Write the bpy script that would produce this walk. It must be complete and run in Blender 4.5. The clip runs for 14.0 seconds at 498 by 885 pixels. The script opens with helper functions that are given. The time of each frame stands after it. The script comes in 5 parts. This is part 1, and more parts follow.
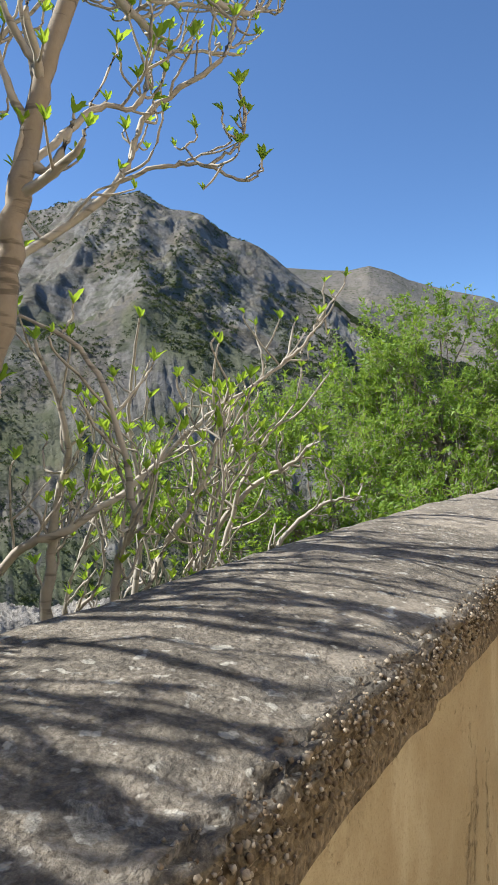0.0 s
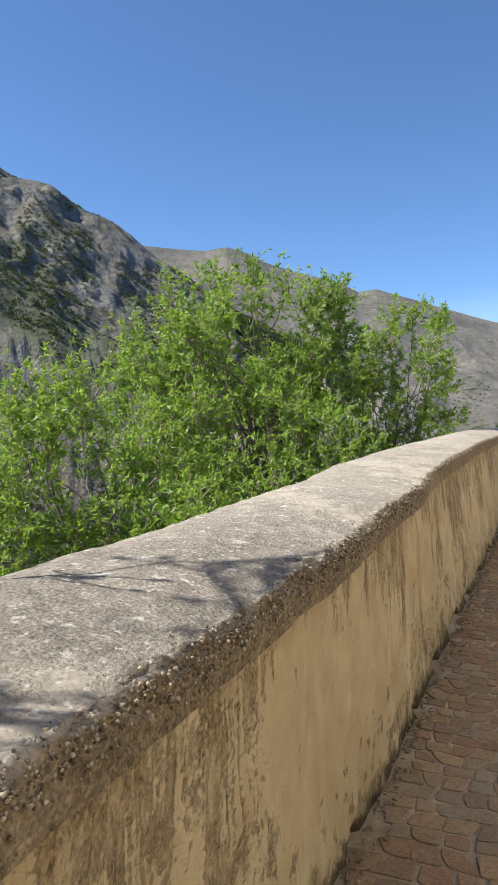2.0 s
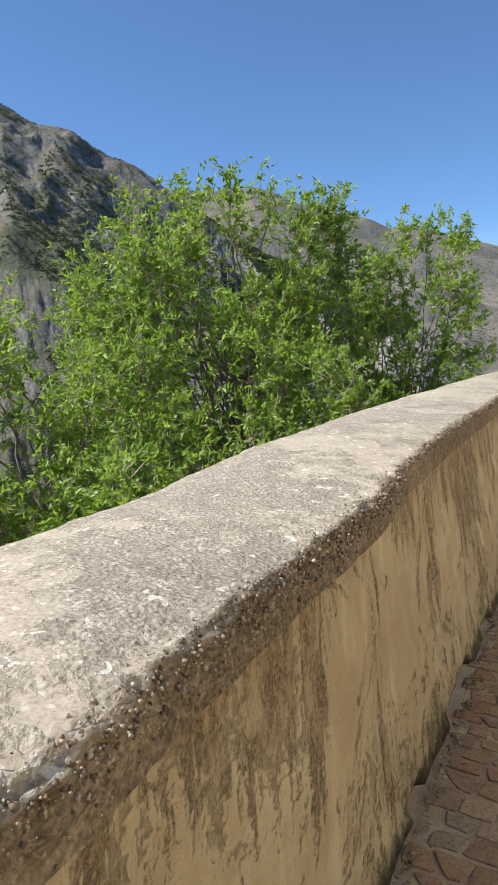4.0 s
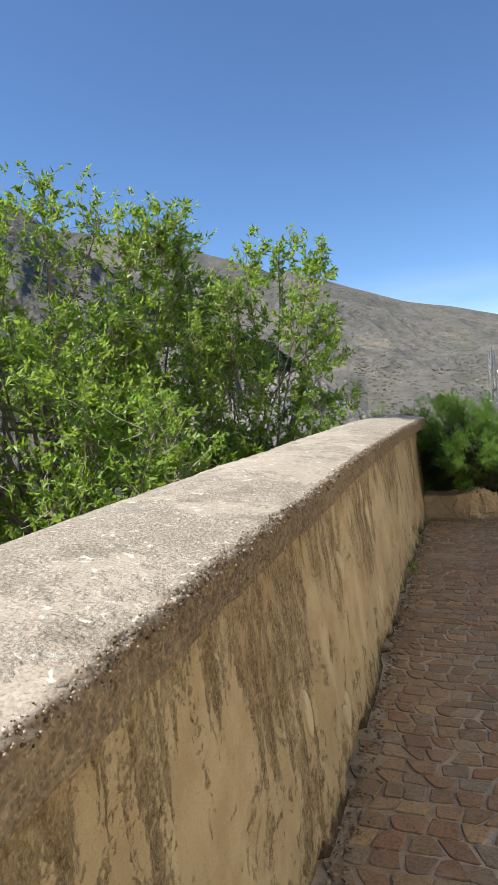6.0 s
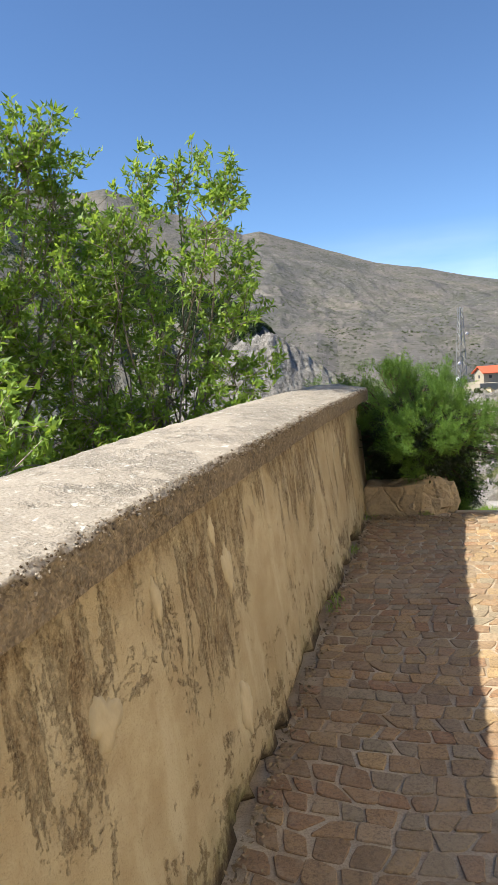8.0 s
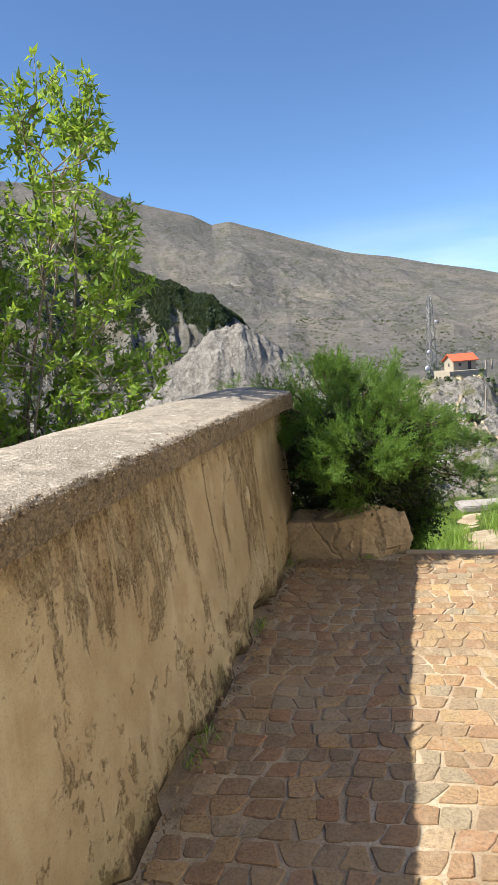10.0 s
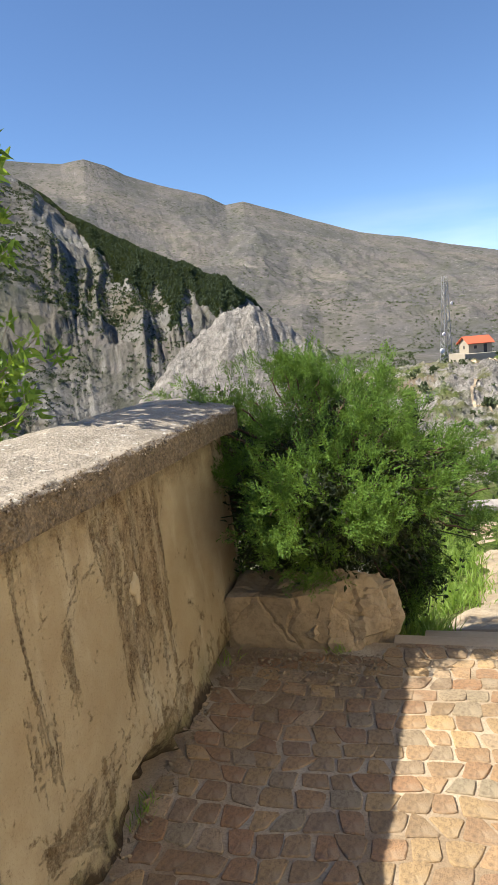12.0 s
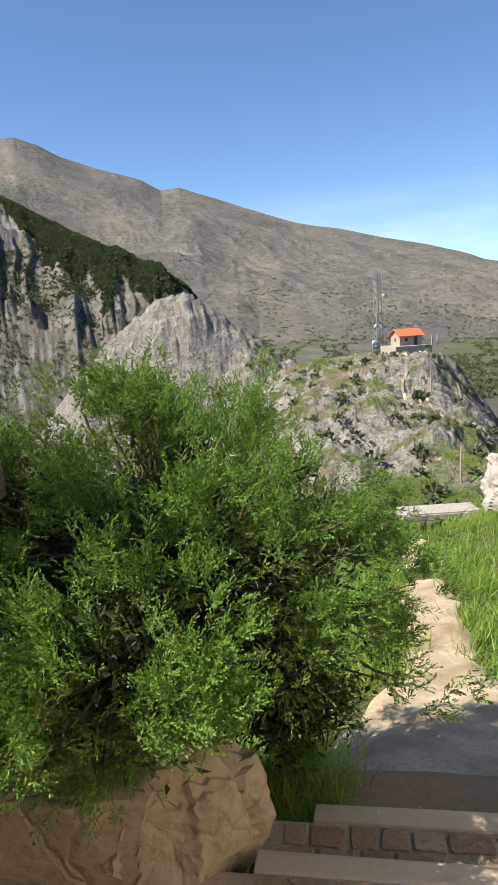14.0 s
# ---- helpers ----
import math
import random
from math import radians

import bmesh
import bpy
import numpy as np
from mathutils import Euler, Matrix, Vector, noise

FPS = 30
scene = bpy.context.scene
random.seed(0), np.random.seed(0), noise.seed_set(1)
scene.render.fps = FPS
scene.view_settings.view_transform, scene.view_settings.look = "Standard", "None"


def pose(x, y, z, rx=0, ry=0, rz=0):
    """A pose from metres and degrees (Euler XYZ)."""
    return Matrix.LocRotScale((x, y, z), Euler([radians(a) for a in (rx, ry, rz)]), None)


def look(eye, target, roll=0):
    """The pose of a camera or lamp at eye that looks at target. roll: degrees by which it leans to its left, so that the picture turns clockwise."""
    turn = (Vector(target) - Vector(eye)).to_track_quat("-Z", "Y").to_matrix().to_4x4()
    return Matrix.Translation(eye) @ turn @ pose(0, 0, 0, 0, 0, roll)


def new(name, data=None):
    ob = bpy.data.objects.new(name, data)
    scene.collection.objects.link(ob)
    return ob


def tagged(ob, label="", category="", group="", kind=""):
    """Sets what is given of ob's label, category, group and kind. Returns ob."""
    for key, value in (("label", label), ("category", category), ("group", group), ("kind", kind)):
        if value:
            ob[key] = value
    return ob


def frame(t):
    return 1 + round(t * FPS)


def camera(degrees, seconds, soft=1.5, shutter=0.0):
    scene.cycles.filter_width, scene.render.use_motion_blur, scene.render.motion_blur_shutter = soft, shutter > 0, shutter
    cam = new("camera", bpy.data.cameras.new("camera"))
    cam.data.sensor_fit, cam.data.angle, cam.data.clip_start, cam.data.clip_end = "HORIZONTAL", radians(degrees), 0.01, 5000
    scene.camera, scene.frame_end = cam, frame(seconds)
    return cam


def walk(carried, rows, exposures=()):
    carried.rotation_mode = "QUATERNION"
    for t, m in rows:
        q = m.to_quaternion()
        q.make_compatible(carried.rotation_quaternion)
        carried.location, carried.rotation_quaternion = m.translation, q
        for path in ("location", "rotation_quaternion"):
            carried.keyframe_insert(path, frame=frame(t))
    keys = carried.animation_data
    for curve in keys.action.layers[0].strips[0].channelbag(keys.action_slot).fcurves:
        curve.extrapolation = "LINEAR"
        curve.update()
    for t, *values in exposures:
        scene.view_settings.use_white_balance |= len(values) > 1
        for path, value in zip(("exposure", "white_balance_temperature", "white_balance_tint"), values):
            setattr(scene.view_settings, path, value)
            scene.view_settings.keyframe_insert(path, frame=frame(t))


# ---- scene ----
cam = camera(39.4, 14.0, soft=1.1)
PATH = [
    (0, (0.365, -0.53, 1.364), (0.167, 1.46, 1.35), -0.5),
    (0.5, (0.621, -0.041, 1.375), (0.617, 1.958, 1.313), -1.3),
    (1, (0.848, 0.279, 1.404), (1.029, 2.269, 1.342), -1.3),
    (1.5, (1.128, 0.644, 1.423), (1.329, 2.633, 1.369), -1.0),
    (2, (1.341, 1.063, 1.426), (1.542, 3.051, 1.351), -1.0),
    (2.2, (1.425, 1.212, 1.424), (1.64, 3.199, 1.345), -1.2),
    (4.3, (2.258, 3.013, 1.428), (2.351, 4.997, 1.192), -3.1),
    (4.5, (2.31, 3.167, 1.447), (2.459, 5.148, 1.219), -3.7),
    (5, (2.548, 3.542, 1.459), (2.756, 5.522, 1.272), -3.5),
    (5.5, (2.749, 3.93, 1.459), (3.063, 5.897, 1.284), -2.7),
    (6, (2.983, 4.277, 1.453), (3.404, 6.228, 1.325), -3.2),
    (6.5, (3.236, 4.627, 1.459), (3.679, 6.572, 1.31), -2.9),
    (7, (3.476, 4.991, 1.466), (3.974, 6.92, 1.298), -2.8),
    (7.5, (3.761, 5.346, 1.462), (4.242, 7.278, 1.272), -3.3),
    (8, (3.989, 5.73, 1.448), (4.481, 7.653, 1.21), -3.5),
    (8.5, (4.217, 6.068, 1.438), (4.745, 7.982, 1.198), -4.3),
    (9, (4.476, 6.375, 1.457), (5.052, 8.274, 1.203), -3.4),
    (9.2, (4.569, 6.508, 1.441), (5.182, 8.395, 1.183), -2.9),
    (11.3, (5.538, 7.838, 1.491), (5.965, 9.769, 1.194), -6.5),
    (11.5, (5.613, 7.961, 1.499), (6.023, 9.894, 1.188), -5.9),
    (12, (5.796, 8.29, 1.493), (6.316, 10.195, 1.176), -4.3),
    (12.5, (6.025, 8.598, 1.473), (6.611, 10.479, 1.129), -4.1),
    (13, (6.227, 8.93, 1.473), (6.855, 10.78, 1.047), -4.6),
    (13.5, (6.41, 9.244, 1.481), (7.11, 11.068, 1.053), -5.0),
    (14, (6.65, 9.504, 1.508), (7.343, 11.345, 1.148), -3.1),
]
walk(cam, [(t, look(eye, target, roll)) for t, eye, target, roll in PATH], [(0, 0.93, 6400, 7), (1, 0.98, 6420, 7), (4.5, 0.84, 6500, 7), (8, 0.98, 6650, 7), (12, 1.02, 6850, 9), (13, 1.03, 6950, 9), (13.5, 0.78, 6950, 10), (14, 0.98, 6950, 10)])

# ---- light ----
SUN_EL, SUN_AZ = radians(48.5), radians(-88.0)
world = bpy.data.worlds.new("sky")
scene.world = world
world.use_nodes = True
wn = world.node_tree
sky = wn.nodes.new("ShaderNodeTexSky")
sky.sky_type = "NISHITA"
sky.sun_disc = False
sky.sun_elevation, sky.sun_rotation = SUN_EL, SUN_AZ
sky.altitude, sky.air_density, sky.dust_density, sky.ozone_density = 900, 0.85, 0.0, 8.0
way = wn.nodes.new("ShaderNodeTexCoord")
stretch = wn.nodes.new("ShaderNodeMapping")
stretch.inputs["Location"].default_value = (1.7, 0.4, 0.0)
stretch.inputs["Scale"].default_value = (2.2, 2.2, 13)
veil = wn.nodes.new("ShaderNodeTexNoise")
veil.inputs["Scale"].default_value, veil.inputs["Detail"].default_value = 1.4, 6
thin = wn.nodes.new("ShaderNodeMapRange")
for key, value in (("From Min", 0.40), ("From Max", 0.72), ("To Min", 0.0), ("To Max", 0.50)):
    thin.inputs[key].default_value = value
low = wn.nodes.new("ShaderNodeSeparateXYZ")
fade = wn.nodes.new("ShaderNodeMapRange")
for key, value in (("From Min", 0.17), ("From Max", 0.05), ("To Min", 0.0), ("To Max", 1.0)):
    fade.inputs[key].default_value = value
both = wn.nodes.new("ShaderNodeMath")
both.operation = "MULTIPLY"
cloud = wn.nodes.new("ShaderNodeMix")
cloud.data_type = "RGBA"
cloud.inputs[7].default_value = (7.5, 7.9, 8.4, 1)
wn.links.new(way.outputs["Generated"], stretch.inputs["Vector"])
wn.links.new(stretch.outputs["Vector"], veil.inputs["Vector"])
wn.links.new(veil.outputs["Fac"], thin.inputs["Value"])
wn.links.new(way.outputs["Generated"], low.inputs["Vector"])
wn.links.new(low.outputs["Z"], fade.inputs["Value"])
wn.links.new(thin.outputs["Result"], both.inputs[0])
wn.links.new(fade.outputs["Result"], both.inputs[1])
wn.links.new(both.outputs[0], cloud.inputs[0])
wn.links.new(sky.outputs["Color"], cloud.inputs[6])
wn.links.new(cloud.outputs[2], wn.nodes["Background"].inputs["Color"])
wn.nodes["Background"].inputs["Strength"].default_value = 0.098
sun_data = bpy.data.lights.new("sun", "SUN")
sun_data.energy, sun_data.angle, sun_data.color = 5.0, radians(0.53), (1.0, 0.94, 0.84)
sun = new("sun", sun_data)
sun.matrix_world = look((math.sin(SUN_AZ) * 60, math.cos(SUN_AZ) * 60, 60 * math.tan(SUN_EL)), (0, 0, 0))


# ---- material helpers ----
class Nodes:
    """A small wrapper that makes node materials short to write."""

    def __init__(self, name):
        self.mat = bpy.data.materials.new(name)
        self.mat.use_nodes = True
        self.t = self.mat.node_tree
        self.bsdf = self.t.nodes["Principled BSDF"]
        self.out = self.t.nodes["Material Output"]

    def add(self, kind, **inputs):
        n = self.t.nodes.new(kind)
        for k, v in inputs.items():
            self.put(n, k.replace("_", " "), v)
        return n

    def put(self, n, key, v):
        sock = n.inputs[int(key[1:])] if key[0] == "#" else n.inputs[key]
        if isinstance(v, bpy.types.NodeSocket):
            self.t.links.new(v, sock)
        else:
            sock.default_value = v

    def coord(self, which="Object", scale=(1, 1, 1)):
        c = self.t.nodes.new("ShaderNodeTexCoord")
        m = self.add("ShaderNodeMapping", Vector=c.outputs[which], Scale=scale)
        return m.outputs["Vector"]

    def noise(self, vec, scale, detail=5, rough=0.55, dist=0.0):
        n = self.add("ShaderNodeTexNoise", Vector=vec, Scale=scale, Detail=detail, Roughness=rough, Distortion=dist)
        return n.outputs["Fac"]

    def cells(self, vec, scale, feature="F1"):
        n = self.t.nodes.new("ShaderNodeTexVoronoi")
        n.feature = feature
        self.put(n, "Vector", vec)
        self.put(n, "Scale", scale)
        return n

    def ramp(self, fac, *stops):
        n = self.t.nodes.new("ShaderNodeValToRGB")
        self.put(n, "Fac", fac)
        els = n.color_ramp.elements
        while len(els) < len(stops):
            els.new(0.5)
        for e, (p, c) in zip(els, stops):
            e.position = p
            e.color = (*c, 1) if not isinstance(c, (int, float)) else (c, c, c, 1)
        return n.outputs["Color"]

    def mix(self, fac, a, b, mode="MIX"):
        n = self.t.nodes.new("ShaderNodeMix")
        n.data_type, n.blend_type = "RGBA", mode
        for i, v in ((0, fac), (6, a), (7, b)):
            if isinstance(v, bpy.types.NodeSocket):
                self.t.links.new(v, n.inputs[i])
            else:
                n.inputs[i].default_value = v if i == 0 else ((*v, 1) if len(v) == 3 else v)
        return n.outputs[2]

    def math(self, op, a, b=0.5):
        n = self.t.nodes.new("ShaderNodeMath")
        n.operation = op
        for i, v in ((0, a), (1, b)):
            if isinstance(v, bpy.types.NodeSocket):
                self.t.links.new(v, n.inputs[i])
            else:
                n.inputs[i].default_value = v
        return n.outputs[0]

    def bump(self, height, strength=0.4, distance=0.01, onto=None):
        n = self.add("ShaderNodeBump", Height=height, Strength=strength, Distance=distance)
        if onto is not None:
            self.put(n, "Normal", onto)
        return n.outputs["Normal"]

    def done(self, color=None, rough=0.85, normal=None, spec=0.3):
        if color is not None:
            self.put(self.bsdf, "Base Color", color if isinstance(color, bpy.types.NodeSocket) else (*color, 1))
        self.put(self.bsdf, "Roughness", rough)
        self.put(self.bsdf, "Specular IOR Level", spec)
        if normal is not None:
            self.put(self.bsdf, "Normal", normal)
        return self.mat


def plain(name, color, rough=0.7, metal=0.0, grain=60.0, depth=0.002, vary=0.25):
    n = Nodes(name)
    v = n.coord()
    f = n.noise(v, grain, 4)
    g = n.noise(v, grain * 0.07, 3)
    dark = tuple(c * (1 - vary) for c in color)
    light = tuple(min(1, c * (1 + vary)) for c in color)
    col = n.mix(n.math("MULTIPLY", n.math("ADD", f, g), 0.5), dark, light)
    n.put(n.bsdf, "Metallic", metal)
    return n.done(col, rough, n.bump(f, 0.4, depth))


def leaf_material(name, dark, mid, light, glow=0.45, rough=0.5):
    n = Nodes(name)
    rnd = n.add("ShaderNodeNewGeometry").outputs["Random Per Island"]
    col = n.ramp(rnd, (0.0, dark), (0.5, mid), (1.0, light))
    patch = n.noise(n.coord(), 1.6, 3)
    col = n.mix(n.ramp(patch, (0.35, 0.0), (0.7, 0.5)), col, light)
    n.done(col, rough, None, 0.35)
    tr = n.add("ShaderNodeBsdfTranslucent", Color=n.mix(0.35, col, (0.55, 0.7, 0.05)))
    mx = n.add("ShaderNodeMixShader", Fac=glow)
    n.t.links.new(n.bsdf.outputs[0], mx.inputs[1])
    n.t.links.new(tr.outputs[0], mx.inputs[2])
    n.t.links.new(mx.outputs[0], n.out.inputs["Surface"])
    return n.mat


# ---- materials ----
def make_plaster():
    n = Nodes("old_ochre_plaster")
    uv = n.coord("UV")
    fine = n.noise(uv, 55, 6, 0.7)
    grit = n.noise(uv, 150, 4, 0.7)
    mid = n.noise(uv, 6, 6, 0.65)
    broad = n.noise(uv, 1.1, 3)
    height = n.add("ShaderNodeSeparateXYZ", Vector=uv).outputs["Y"]
    base = n.mix(n.ramp(broad, (0.35, 0.0), (0.65, 1.0)), (0.345, 0.282, 0.173), (0.455, 0.385, 0.25))
    base = n.mix(n.ramp(mid, (0.42, 0.0), (0.62, 0.55)), base, (0.31, 0.235, 0.135))
    base = n.mix(n.ramp(n.noise(n.coord("UV", (5.0, 1.1, 1)), 1.3, 5, 0.6, 0.4), (0.54, 0.0), (0.66, 0.5)), base, (0.50, 0.44, 0.31))
    base = n.mix(n.ramp(grit, (0.30, 0.45), (0.46, 0.0)), base, (0.17, 0.12, 0.065))
    # runs of dirt from under the coping, in groups, with a speckled edge
    run = n.noise(n.coord("UV", (7.0, 0.8, 1)), 1.0, 7, 0.66, 0.8)
    group = n.noise(uv, 0.95, 3, 0.5)
    reach = n.add("ShaderNodeMapRange", Value=height, From_Min=0.10, From_Max=0.98, To_Min=-0.14, To_Max=0.14).outputs["Result"]
    s = n.math("ADD", run, n.math("MULTIPLY", n.math("SUBTRACT", group, 0.5), 0.95))
    s = n.math("ADD", s, reach)
    along = n.add("ShaderNodeMapRange", Value=n.add("ShaderNodeSeparateXYZ", Vector=uv).outputs["X"], From_Min=-5.0, From_Max=10.0).outputs["Result"]
    wet = n.ramp(along, (0.30, 0.25), (0.43, 0.95), (0.58, 1.0), (0.67, 0.2), (0.72, 0.25), (0.78, 0.75), (0.90, 0.85), (0.97, 0.3))
    s = n.math("ADD", s, n.math("MULTIPLY", wet, 0.11))
    s = n.math("ADD", s, n.math("MULTIPLY", n.math("SUBTRACT", fine, 0.5), 0.42))
    stain = n.ramp(s, (0.67, 0.0), (0.75, 0.95))
    # rough scabs where the skin has gone
    scab = n.math("ADD", n.noise(uv, 2.3, 7, 0.72, 0.9), n.math("MULTIPLY", n.math("SUBTRACT", fine, 0.5), 0.30))
    scab = n.math("ADD", scab, n.math("ADD", n.math("MULTIPLY", n.math("SUBTRACT", group, 0.5), 0.3), n.math("MULTIPLY", wet, 0.07)))
    scab = n.ramp(scab, (0.63, 0.0), (0.69, 0.85))
    # blotchy darker band at the top of the face, just below the coping
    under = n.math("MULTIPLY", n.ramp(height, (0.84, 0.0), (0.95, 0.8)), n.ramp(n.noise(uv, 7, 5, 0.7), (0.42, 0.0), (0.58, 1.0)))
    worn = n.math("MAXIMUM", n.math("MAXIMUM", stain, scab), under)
    speck = n.ramp(n.noise(uv, 70, 6, 0.75), (0.36, 0.35), (0.52, 1.0))
    speck = n.math("MULTIPLY", speck, n.ramp(n.noise(n.coord("UV", (1.0, 0.45, 1)), 17, 7, 0.72), (0.40, 0.25), (0.56, 1.0)))
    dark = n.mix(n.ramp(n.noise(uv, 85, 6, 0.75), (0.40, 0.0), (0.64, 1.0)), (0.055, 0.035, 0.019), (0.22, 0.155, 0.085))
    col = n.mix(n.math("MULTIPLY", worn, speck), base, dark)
    low = n.math("ADD", n.noise(uv, 11, 6, 0.72), n.math("MULTIPLY", n.ramp(height, (0.0, 1.0), (0.5, 0.0)), 0.14))
    rot = n.ramp(low, (0.63, 0.0), (0.70, 0.75))
    col = n.mix(rot, col, (0.165, 0.115, 0.06))
    moss = n.math("MULTIPLY", n.ramp(height, (0.02, 1.0), (0.2, 0.0)), n.ramp(n.noise(uv, 3.5, 5), (0.45, 0.0), (0.65, 0.8)))
    col = n.mix(moss, col, (0.10, 0.11, 0.04))
    broken = n.ramp(n.math("ADD", height, n.math("MULTIPLY", n.math("SUBTRACT", n.noise(uv, 14, 5, 0.7), 0.5), 0.30)), (0.02, 0.95), (0.085, 0.0))
    col = n.mix(broken, col, (0.055, 0.040, 0.026))
    h = n.math("ADD", n.math("MULTIPLY", n.math("ADD", fine, grit), 0.4), n.math("SUBTRACT", n.math("MULTIPLY", mid, 1.2), n.math("MULTIPLY", n.math("ADD", worn, rot), 1.2)))
    return n.done(col, 0.92, n.bump(h, 0.75, 0.009), 0.2)


def make_coping(name, lime):
    n = Nodes(name)
    v = n.coord()
    peb = n.cells(v, 75)
    peb2 = n.cells(v, 34)
    fine = n.noise(v, 130, 4, 0.7)
    mid = n.noise(v, 11, 6, 0.65)
    broad = n.noise(v, 1.7, 4, 0.55)
    col = n.ramp(fine, (0.30, (0.155, 0.13, 0.105)), (0.5, (0.375, 0.33, 0.275)), (0.74, (0.60, 0.555, 0.49)))
    stone = n.ramp(peb.outputs["Distance"], (0.18, 1.0), (0.5, 0.0))
    light = n.mix(n.add("ShaderNodeSeparateColor", Color=peb.outputs["Color"]).outputs[0], (0.25, 0.205, 0.16), (0.60, 0.55, 0.48))
    col = n.mix(n.math("MULTIPLY", stone, 0.75), col, light)
    spots = n.math("MULTIPLY", n.ramp(peb2.outputs["Distance"], (0.16, 1.0), (0.26, 0.0)), n.ramp(n.add("ShaderNodeSeparateColor", Color=peb2.outputs["Color"]).outputs[1], (0.62, 0.0), (0.68, 0.8)))
    col = n.mix(spots, col, (0.68, 0.65, 0.60))
    col = n.mix(n.ramp(mid, (0.36, 0.45), (0.50, 0.0)), col, (0.19, 0.165, 0.13))
    f = n.math("ADD", n.math("MULTIPLY", mid, 0.35), n.math("MULTIPLY", broad, 0.65))
    limed = n.ramp(f, (0.50 - lime, 0.0), (0.56 - lime, 1.0))
    col = n.mix(n.math("MULTIPLY", limed, n.ramp(fine, (0.36, 0.25), (0.56, 0.75))), col, n.mix(mid, (0.40, 0.35, 0.285), (0.51, 0.45, 0.38)))
    lichen = n.ramp(n.noise(v, 24, 3, 0.5, 0.6), (0.66, 0.0), (0.69, 0.8))
    col = n.mix(lichen, col, (0.74, 0.73, 0.68))
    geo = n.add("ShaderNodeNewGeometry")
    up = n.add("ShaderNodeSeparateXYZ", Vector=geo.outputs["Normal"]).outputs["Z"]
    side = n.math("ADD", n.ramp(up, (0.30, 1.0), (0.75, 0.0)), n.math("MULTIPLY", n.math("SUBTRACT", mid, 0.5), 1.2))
    weather = n.ramp(n.noise(v, 19, 9, 0.82, 0.4), (0.38, 1.0), (0.62, 0.45))
    along = n.math("ADD", n.add("ShaderNodeSeparateXYZ", Vector=v).outputs["Y"], n.math("MULTIPLY", n.math("SUBTRACT", broad, 0.5), 5.0))
    old = n.add("ShaderNodeMapRange", Value=along, From_Min=1.0, From_Max=4.2, To_Min=1.0, To_Max=0.30).outputs["Result"]
    col = n.mix(n.math("MULTIPLY", weather, old), col, (0.066, 0.060, 0.053))
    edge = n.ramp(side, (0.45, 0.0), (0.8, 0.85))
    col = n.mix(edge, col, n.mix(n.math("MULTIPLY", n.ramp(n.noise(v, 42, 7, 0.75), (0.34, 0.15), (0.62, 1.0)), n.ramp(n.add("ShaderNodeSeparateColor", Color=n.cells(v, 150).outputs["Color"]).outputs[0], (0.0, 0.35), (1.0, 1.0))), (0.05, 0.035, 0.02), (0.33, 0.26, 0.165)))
    crust = n.ramp(n.noise(v, 34, 3, 0.5, 0.15), (0.63, 0.0), (0.68, 0.45))
    col = n.mix(n.math("MULTIPLY", crust, n.math("SUBTRACT", 1.0, edge)), col, (0.58, 0.57, 0.52))
    h = n.math("ADD", n.math("MULTIPLY", n.math("ADD", 0.35, n.math("MULTIPLY", edge, 1.5)), stone), n.math("ADD", fine, n.math("MULTIPLY", mid, 1.2)))
    h = n.math("MULTIPLY", h, n.math("SUBTRACT", 1.3, limed))
    return n.done(col, 0.93, n.bump(h, 0.68, 0.009), 0.2)


def make_cobble():
    n = Nodes("porphyry_sett")
    rnd = n.add("ShaderNodeObjectInfo").outputs["Random"]
    isl = n.add("ShaderNodeNewGeometry").outputs["Random Per Island"]
    r = n.math("FRACT", n.math("ADD", rnd, isl), 0.0)
    v = n.coord("Object")
    col = n.ramp(r, (0.0, (0.32, 0.19, 0.11)), (0.18, (0.40, 0.27, 0.155)), (0.36, (0.30, 0.215, 0.13)), (0.54, (0.46, 0.325, 0.17)),
                 (0.70, (0.34, 0.20, 0.118)), (0.86, (0.31, 0.26, 0.18)), (1.0, (0.42, 0.31, 0.20)))
    dull = n.math("FRACT", n.math("MULTIPLY", r, 7.31))
    col = n.mix(n.ramp(dull, (0.2, 0.0), (1.0, 0.5)), col, (0.19, 0.13, 0.088))
    f = n.noise(v, 90, 6, 0.7)
    m = n.noise(v, 14, 5, 0.62)
    broad = n.noise(v, 1.3, 4, 0.6)
    col = n.mix(n.ramp(f, (0.35, 0.6), (0.55, 0.0)), col, (0.10, 0.072, 0.055))
    col = n.mix(n.ramp(m, (0.52, 0.0), (0.72, 0.5)), col, (0.40, 0.325, 0.235))
    col = n.mix(n.ramp(broad, (0.48, 0.0), (0.68, 0.35)), col, (0.37, 0.30, 0.21))
    return n.done(col, n.ramp(f, (0.3, 0.78), (0.7, 0.95)), n.bump(n.math("ADD", f, n.math("MULTIPLY", m, 1.6)), 0.8, 0.007), 0.15)


def make_mortar():
    n = Nodes("pale_joint_mortar")
    v = n.coord()
    f = n.noise(v, 120, 5, 0.7)
    m = n.noise(v, 2.2, 6, 0.65)
    col = n.mix(n.ramp(m, (0.40, 0.0), (0.62, 1.0)), (0.30, 0.225, 0.15), (0.52, 0.435, 0.325))
    col = n.mix(n.ramp(f, (0.3, 0.5), (0.55, 0.0)), col, (0.11, 0.085, 0.062))
    return n.done(col, 0.95, n.bump(f, 0.7, 0.006), 0.15)


